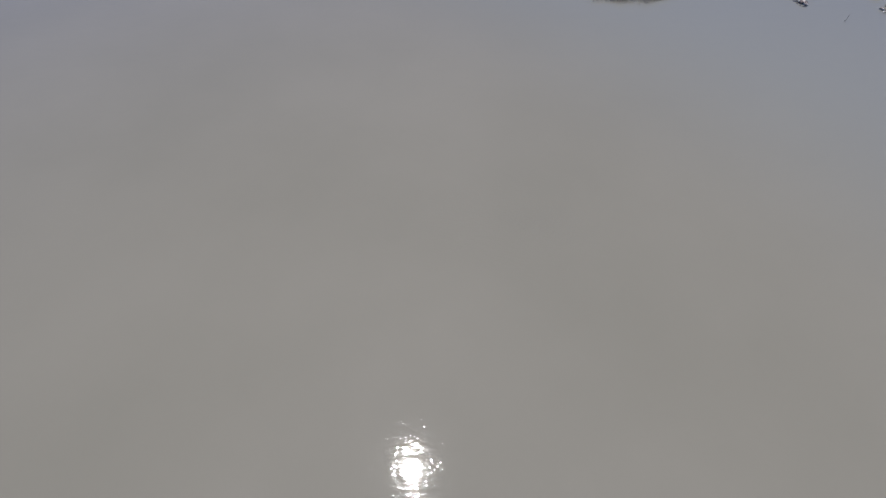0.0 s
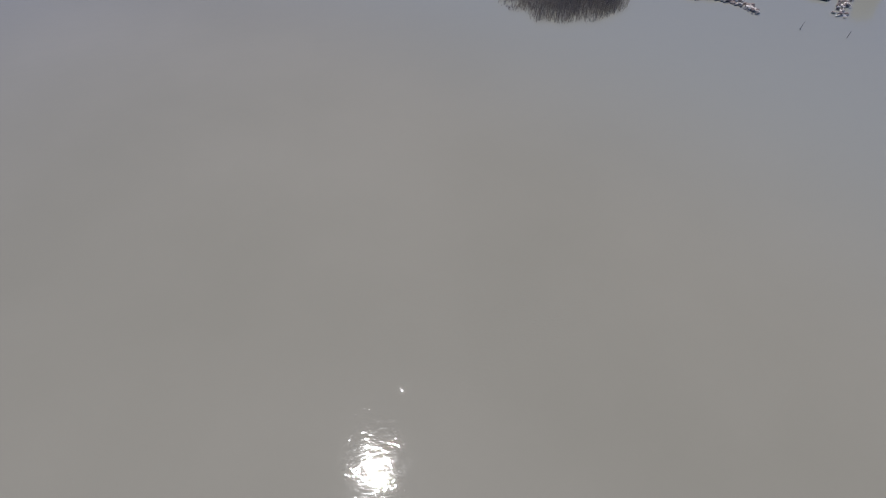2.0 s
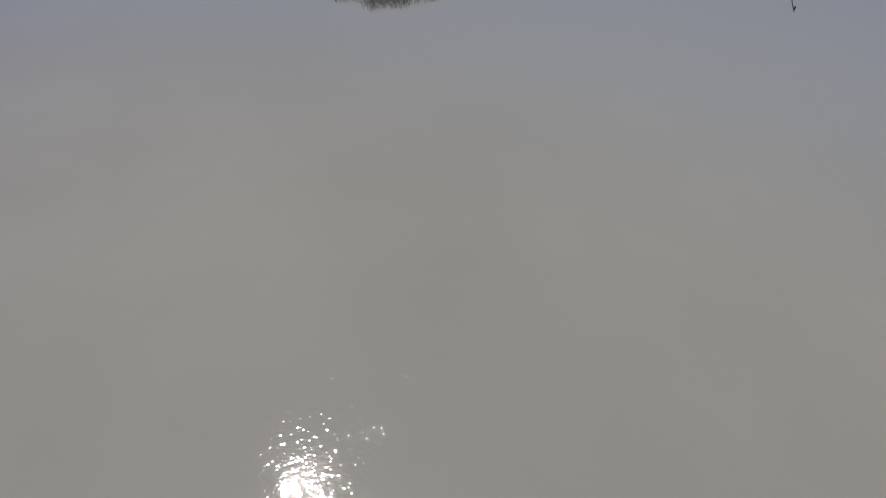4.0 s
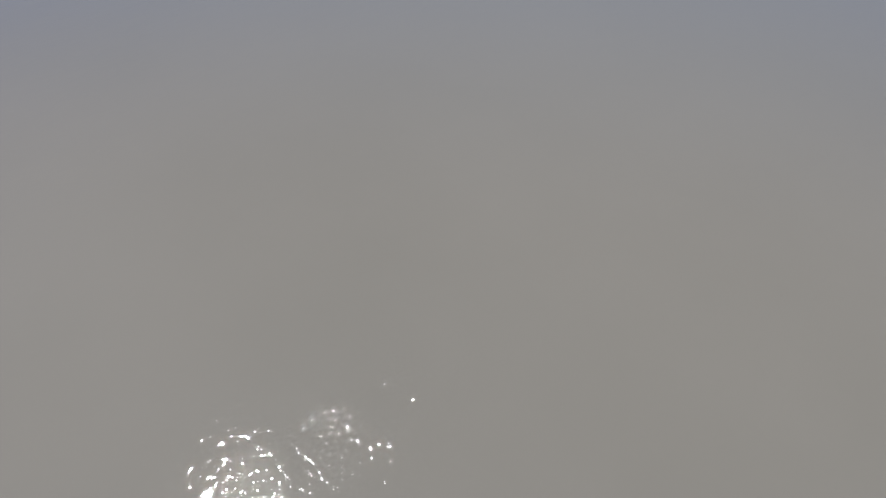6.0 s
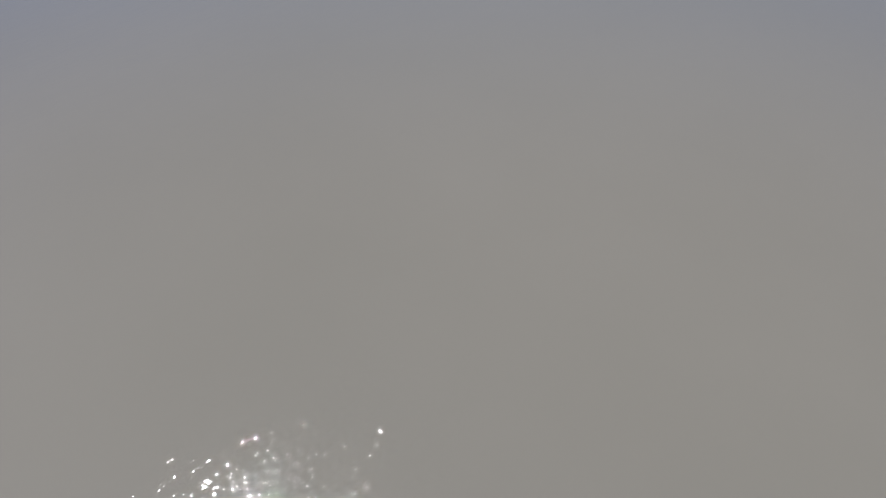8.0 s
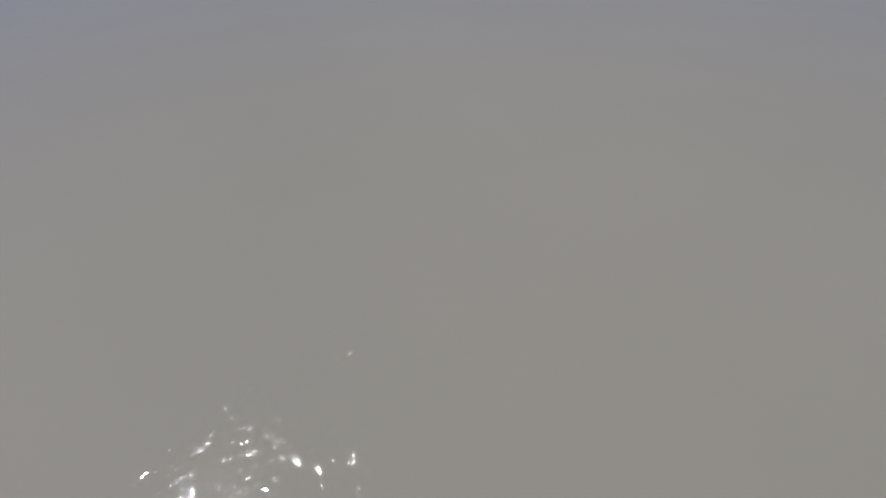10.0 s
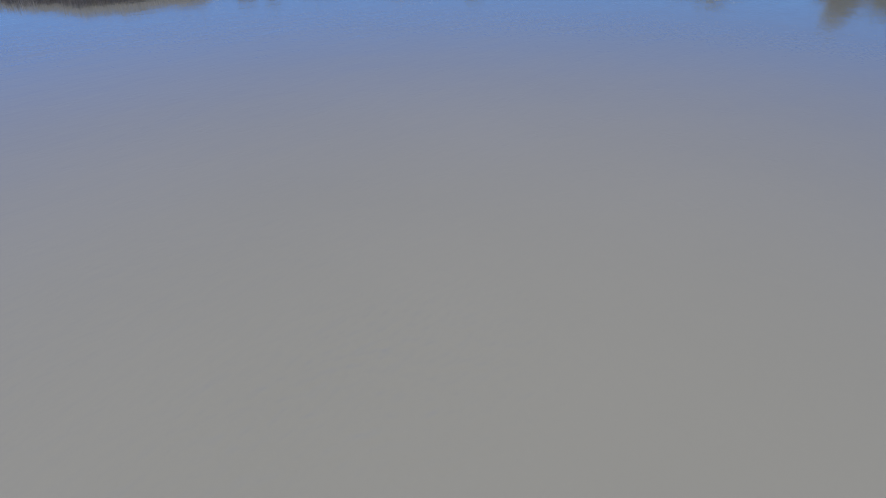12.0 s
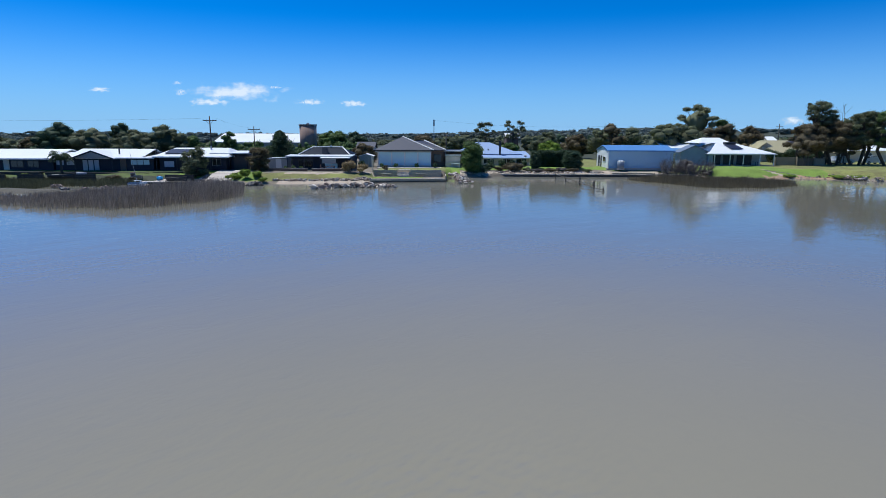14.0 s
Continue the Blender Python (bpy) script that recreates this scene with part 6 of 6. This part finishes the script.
def motor_boat(x, y, rz, k=0.52):
    b = thing("motor_boat", (0, 0, 0), "small white and blue cabin boat with a mast", "boat")
    hull = part("hull", hull_mesh(4.6, 1.8, 0.8), BOATWHITE, b, "white hull", True)
    sol = hull.modifiers.new("thick", "SOLIDIFY")
    sol.thickness = 0.05
    part("deck", boxes((-2.2, 0.9, -0.8, 0.8, 0.55, 0.62)), BOATWHITE, b)
    part("foredeck", slab(bmesh.new(), [(0.6, -0.78, 0.95), (2.1, -0.1, 1.08), (2.1, 0.1, 1.08), (0.6, 0.78, 0.95)], 0.08), BOATWHITE, b)
    cab = bmesh.new()
    box(cab, -0.6, 0.8, -0.7, 0.7, 0.6, 1.35, 0.08)
    cabin = part("cabin", cab, BOATWHITE, b)
    part("side_window", boxes((-0.4, 0.6, -0.73, -0.70, 1.0, 1.25)), GLASS, b)
    part("roof", boxes((-0.8, 0.9, -0.78, 0.78, 1.36, 1.44)), BOATWHITE, b)
    part("gunwale", boxes((-2.3, 0.6, -0.92, -0.84, 0.72, 0.9), (-2.3, 0.6, 0.84, 0.92, 0.72, 0.9)), BOATBLUE, b, "blue gunwale strip")
    part("engine", boxes((-2.65, -2.3, -0.2, 0.2, 0.3, 1.1)), DARKP, b, "black outboard engine")
    part("mast", bar((-0.2, 0, 1.4), (-1.3, 0.1, 8.0), 0.07, 0.045, 8), STEEL, b, "slim leaning mast")
    b.matrix_world = pose(x, y, -0.15, 0, 0, rz) @ Matrix.Diagonal((k, k, k * 1.1, 1))
    return b


motor_boat(-42.2, 81.9, 15)
pont = thing("pontoon", (-40.8, 83.6, 0), "low pale floating pontoon by the bank", "pontoon")
for k in range(9):
    part("plank", boxes((-42.6 + k * 0.42, -42.2 + k * 0.42, 82.8, 84.4, 0.3, 0.38)), CONCRETE, pont)
for yy in (83.0, 84.0):
    part("float", boxes((-42.6, -38.8, yy, yy + 0.35, -0.15, 0.3)), DARKP, pont)
kb = thing("tub", (-40.7, 85.2, 0.8), "upturned bright blue plastic tub on the bank", "tub")
hull = part("hull", bmesh.new(), BLUE, kb)
bmk = bmesh.new()
bmesh.ops.create_uvsphere(bmk, u_segments=16, v_segments=10, radius=1)
bmesh.ops.transform(bmk, matrix=pose(-40.7, 85.2, 0.75) @ Matrix.Diagonal((0.46, 0.34, 0.26, 1)), verts=bmk.verts)
bmk.to_mesh(hull.data)
bmk.free()
ramp = tagged(thing("boat_ramp", (-33.5, 88, 0), "worn pale concrete boat ramp into the lake", "ramp"), kind="structure")
bmr = bmesh.new()
slab(bmr, [(-34.6, 84.2, -0.15), (-30.9, 84.2, -0.15), (-31.1, 88.5, 1.2), (-34.4, 88.5, 1.2)], 0.5)
part("lower_slab", bmr, RAMP, ramp)
bmr = bmesh.new()
slab(bmr, [(-34.4, 88.53, 1.22), (-31.1, 88.53, 1.22), (-31.4, 92.8, 1.5), (-34.8, 92.8, 1.5)], 0.5)
part("upper_slab", bmr, RAMP, ramp)
line = along([(-35.8, 84.6), (-35.4, 88.0), (-35.3, 90)], 44, rk, 0.6)
rock_heap("ramp_rocks", "grey rubble along the boat ramp", [(x, y, ground_z(x, y) + 0.15, rk.uniform(0.35, 0.8)) for x, y in line], ROCK, 12)
for x0, x1, y, zt in ((-62, -58.2, 86.4, 1.15), (-55.4, -50.4, 86.0, 1.2), (-80, -64, 86.6, 1.1), (-40.6, -36.4, 86.6, 1.15)):
    bw = thing("bank_wall", ((x0 + x1) / 2, y, 0), "low dark timber retaining wall on the bank", "wall", "bank walls")
    n = max(2, int((x1 - x0) / 2.2))
    for k in range(n):
        a = x0 + (x1 - x0) * k / n
        for j in range(3):
            part("sleeper", boxes((a, a + (x1 - x0) / n - 0.03, y, y + 0.2, 0.2 + j * (zt - 0.2) / 3, 0.18 + (j + 1) * (zt - 0.2) / 3)), DARKWOOD, bw)
dinghy = thing("dinghy", (0, 0, 0), "small upturned grey dinghy on the lawn", "dinghy")
part("hull", hull_mesh(1.3, 0.7, 0.4), GREYP, dinghy, "", True)
dinghy.matrix_world = pose(-53.2, 87.4, 1.45, 180, 0, 30)
for x, y, z, rz, size, tone, label in ((-55.2, 86.0, 0.55, 4, 3.6, DARKP, "long dark open dinghy drawn up on the bank"), (-37.8, 84.4, 0.35, -12, 3.0, DARKWOOD, "weathered dark punt beside the ramp rubble")):
    craft = thing("dinghy", (0, 0, 0), label, "dinghy", "beached dinghies")
    shell = part("hull", hull_mesh(size, 1.2, 0.55), tone, craft, "", True)
    thick = shell.modifiers.new("thick", "SOLIDIFY")
    thick.thickness = 0.04
    for k in (-0.25, 0.1):
        part("thwart", boxes((k * size - 0.12, k * size + 0.12, -0.5, 0.5, 0.36, 0.4)), SLEEPER, craft)
    craft.matrix_world = pose(x, y, z, 0, 0, rz)
for x, y, n, seed in ((-53.6, 86.9, 9, 1), (-38.6, 85.6, 10, 2), (-45.6, 85.4, 8, 3), (-61.4, 86.6, 7, 4)):
    stack = thing("driftwood", (x, y, ground_z(x, y)), "heap of grey weathered timber on the bank", "timber", "timber heaps")
    rt = random.Random(seed)
    for k in range(n):
        a, ln = rt.uniform(-0.5, 0.5), rt.uniform(0.7, 1.5)
        c = Vector((x + rt.uniform(-0.9, 0.9), y + rt.uniform(-0.4, 0.4), ground_z(x, y) + 0.1 + 0.05 * k))
        way = Vector((math.cos(a), math.sin(a), rt.uniform(-0.08, 0.08))) * ln
        part("log", bar(c - way, c + way, rt.uniform(0.06, 0.11), None, 6), (SLEEPER, DARKWOOD, POLE)[k % 3], stack)


# ---------------------------------------------------------------- parked cars
def car(x, y, rz, paint, label, wagon=True):
    c = thing("car", (0, 0, 0), label, "car", "parked cars")
    prof = [(-2.2, 0.35), (-2.25, 0.85), (-2.1, 1.05), (-1.95, 1.72), (0.5, 1.75), (1.15, 1.15), (2.0, 1.0), (2.2, 0.75), (2.2, 0.35)]
    bm = bmesh.new()
    l = [bm.verts.new((px, -0.86 if pz < 1.2 else -0.7, pz)) for px, pz in prof]
    r = [bm.verts.new((px, 0.86 if pz < 1.2 else 0.7, pz)) for px, pz in prof]
    bm.faces.new(l)
    bm.faces.new(r[::-1])
    for i in range(len(prof)):
        j = (i + 1) % len(prof)
        bm.faces.new((l[i], r[i], r[j], l[j]))
    part("body", bm, paint, c)
    for side in (-1, 1):
        bm = bmesh.new()
        for a, b in ((-1.85, -0.75), (-0.68, 0.45)):
            slab(bm, [(a, side * 0.84, 1.13), (b + 0.25 * (b > 0), side * 0.84, 1.13), (b, side * 0.73, 1.64), (a + 0.05, side * 0.73, 1.64)], 0.02)
        part("side_glass", bm, GLASS, c)
        for wx in (-1.35, 1.4):
            w = part("wheel", bar((wx, side * 0.70, 0.33), (wx, side * 0.88, 0.33), 0.33, 0.33, 16), RUBBER, c, "black tyre")
            part("rim", bar((wx, side * 0.86, 0.33), (wx, side * 0.895, 0.33), 0.2, 0.2, 12), STEEL, w)
        part("headlight", boxes((2.1, 2.22, side * 0.6 - 0.15, side * 0.6 + 0.15, 0.72, 0.88)), WHITE, c)
    part("windscreen", slab(bmesh.new(), [(0.58, -0.66, 1.71), (1.14, -0.78, 1.2), (1.14, 0.78, 1.2), (0.58, 0.66, 1.71)], 0.02), GLASS, c)
    c.matrix_world = pose(x, y, ground_z(x, y), 0, 0, rz)
    return c


car(83.4, 125, 8, SILVER, "silver estate car parked under trees")
car(90.4, 126, 5, BOATWHITE, "white car parked under trees")

# ---------------------------------------------------------------- low walls and far roofs
for x0, x1, y, z in ((-28.6, -21.4, 93.6, 1.28), (-20.6, -16.0, 93.4, 1.28)):
    gw = thing("garden_wall", ((x0 + x1) / 2, y, z), "low weathered brown brick garden wall", "wall", "garden walls")
    for k in range(3):
        part("course", boxes((x0 + 0.01 * k, x1 - 0.01 * k, y + 0.004 * k, y + 0.24, z + 0.15 * k, z + 0.14 + 0.15 * k)), BRICK, gw)
    part("coping", boxes((x0 - 0.05, x1 + 0.05, y - 0.04, y + 0.28, z + 0.45, z + 0.51)), CONCRETE, gw)
edge = thing("log_edging", (57, 102.5, 1.0), "curved edging of weathered logs on the lawn", "edging")
for k in range(3):
    a0, a1 = (k * 0.28, k * 0.28 + 0.26)
    p0 = (55.4 + 1.9 * k * 0.9, 103.4 - 2.2 * math.sin(a0), 0)
    p1 = (55.4 + 1.9 * (k + 0.95) * 0.9, 103.4 - 2.2 * math.sin(a1), 0)
    part("log", bar((p0[0], p0[1], ground_z(*p0[:2]) + 0.04), (p1[0], p1[1], ground_z(*p1[:2]) + 0.04), 0.06, 0.05, 8), SLEEPER, edge)


def far_house(x, y, w, d, zt, wall, roof, label):
    h = thing("far_house", (x, y, 1.5), label, "house", "far houses")
    part("wall", boxes((x - w / 2, x + w / 2, y, y + d, 0.8, zt - 1.4)), wall, h)
    part("roof", gable_x(x - w / 2 - 0.4, x + w / 2 + 0.4, y - 0.4, y + d + 0.4, zt - 1.4, zt), roof, h)
    part("door", boxes((x - 0.5, x + 0.5, y - 0.06, y, 1.2, 3.2)), DARKP, h)
    return h


far_house(38.0, 180, 5.0, 8, 6.6, CREAM, ROOF_W, "small white-roofed house among far trees")
far_house(34.5, 186, 3.0, 6, 6.2, CREAM, ROOF_W, "small pale cottage among far trees")
far_house(23.5, 205, 4.0, 8, 7.7, BRICK, ROOF_W, "brick house with pale roof on the rise")
far_house(-19.5, 150, 4.0, 6, 5.2, GREYP, ROOF_G, "low grey-roofed shed behind the scrub")
far_house(100.5, 185, 4.0, 6, 7.0, CREAM, ROOF_W, "pale-roofed house above the scrub")

# ---------------------------------------------------------------- clutter on the bank
def barrel(x, y, label):
    z = ground_z(x, y)
    b = thing("barrel", (x, y, z), label, "barrel")
    bm = bmesh.new()
    for k in range(4):
        r0, r1 = (0.26, 0.31, 0.33, 0.31, 0.26)[k:k + 2]
        beam(bm, (x, y, z + 0.22 * k), (x, y, z + 0.22 * (k + 1)), r0, r1, 14)
    part("staves", bm, BRICK, b, "", True)
    for zz in (0.2, 0.66):
        part("hoop", bar((x, y, z + zz), (x, y, z + zz + 0.05), 0.325, 0.325, 14), STEEL, b)
    return b


def crate(x, y, rz, k, label):
    c = thing("crate", (0, 0, 0), label, "crate", "crates")
    for j in range(3):
        for sx in (-1, 1):
            part("slat", boxes((sx * 0.38 - 0.012, sx * 0.38 + 0.012, -0.28, 0.28, 0.02 + 0.15 * j, 0.14 + 0.15 * j)), SLEEPER, c)
            part("slat", boxes((-0.36, 0.36, sx * 0.29 - 0.012, sx * 0.29 + 0.012, 0.02 + 0.15 * j, 0.14 + 0.15 * j)), SLEEPER, c)
    part("base", boxes((-0.36, 0.36, -0.27, 0.27, 0.0, 0.03)), SLEEPER, c)
    c.matrix_world = pose(x, y, ground_z(x, y) + 0.02, 0, 0, rz) @ Matrix.Diagonal((k, k, k, 1))
    return c


def garden_table(x, y, colour, label):
    z = ground_z(x, y)
    t = thing("garden_table", (x, y, z), label, "table")
    part("top", boxes((x - 0.8, x + 0.8, y - 0.45, y + 0.45, z + 0.7, z + 0.75)), colour, t)
    for dx in (-0.7, 0.62):
        for dy in (-0.38, 0.3):
            part("leg", boxes((x + dx, x + dx + 0.07, y + dy, y + dy + 0.07, z, z + 0.7)), colour, t)
    return t


def garden_chair(x, y, rz, colour, label):
    c = thing("garden_chair", (0, 0, 0), label, "chair", "garden chairs")
    part("seat", boxes((-0.24, 0.24, -0.24, 0.24, 0.42, 0.46)), colour, c)
    part("backrest", boxes((-0.24, 0.24, 0.22, 0.26, 0.5, 0.95)), colour, c)
    for dx in (-0.23, 0.19):
        for dy in (-0.23, 0.2):
            part("leg", boxes((dx, dx + 0.04, dy, dy + 0.04, 0, 0.42)), colour, c)
    c.matrix_world = pose(x, y, ground_z(x, y), 0, 0, rz)
    return c


barrel(-41.6, 86.9, "brown timber barrel on the bank")
barrel(-46.0, 88.0, "dark timber barrel on the lawn")
for k, (x, y, rz, sc) in enumerate(((-37.4, 86.8, 20, 1.2), (-36.5, 87.2, -10, 1.0), (-38.4, 87.0, 50, 1.1), (-44.9, 87.4, 10, 1.3), (-52.4, 87.2, 35, 1.2))):
    crate(x, y, rz, sc, "weathered slatted timber crate on the bank")
garden_table(-18.0, 94.6, BRICK, "red-brown garden table before the navy house")
garden_chair(-19.3, 94.7, 80, BRICK, "red-brown garden chair by the table")
garden_chair(-16.7, 94.7, -80, BRICK, "red-brown garden chair by the table")
garden_table(2.2, 105.2, BOATWHITE, "small white table beside the tan outbuilding")
garden_table(61.0, 117.6, DARKP, "dark table on the shaded verandah")
garden_chair(59.4, 117.6, 90, DARKP, "dark chair on the shaded verandah")
for k, (x, y) in enumerate(((-23.8, 94.8), (-22.6, 94.6), (-25.2, 94.9), (-10.6, 103.0), (-4.6, 103.2), (-8.2, 103.1))):
    shrub("potted_plant", x, y, 0.9, 0.8, L_GREEN, "small green plant in a pot", 500 + k, 300, 0.08, "potted plants", "plant")
for k, (x, y, w) in enumerate(((-62.5, 88.4, 1.6), (-57.0, 88.0, 2.0), (-48.6, 87.6, 2.2), (-45.2, 86.6, 1.8), (-66.0, 88.0, 2.4))):
    shrub("shrub", x, y, 0.8, w, L_BRIGHT if k < 2 else L_BROWN, "low leafy weeds on the bank", 520 + k, 500, 0.1)
slip = tagged(thing("slipway", (-40.5, 84.6, 0), "pale sandy slipway beside the moored boat", "ramp"), kind="structure")
bms = bmesh.new()
slab(bms, [(-43.0, 83.5, 0.04), (-40.8, 83.4, 0.08), (-37.9, 86.2, 0.80), (-39.2, 86.5, 0.80)], 0.2)
part("slab", bms, RAMP, slip)
line = along([(61.8, 100.6), (63.6, 101.0), (65.6, 100.2)], 24, rk, 0.9)
rock_heap("clay_slump", "slumped orange clay lumps on the eroded bank", [(x, y, ground_z(x, y) - 0.06, rk.uniform(0.3, 0.7)) for x, y in line], CLAY, 31)
line = along([(55.5, 100.6), (58.0, 100.2), (60.5, 100.6)], 16, rk, 0.4)
rock_heap("clay_slump", "orange clay lumps along the lawn edge", [(x, y, ground_z(x, y) - 0.04, rk.uniform(0.25, 0.5)) for x, y in line], CLAY, 32)
for k, (x, y, w) in enumerate(((66.4, 99.6, 3.4), (68.4, 97.6, 3.0), (58.6, 100.6, 2.6))):
    shrub("tussock", x, y, 0.55, w, L_BRIGHT, "bright green grass tussock on the bank", 540 + k, 500, 0.12, "tussocks", "grass")
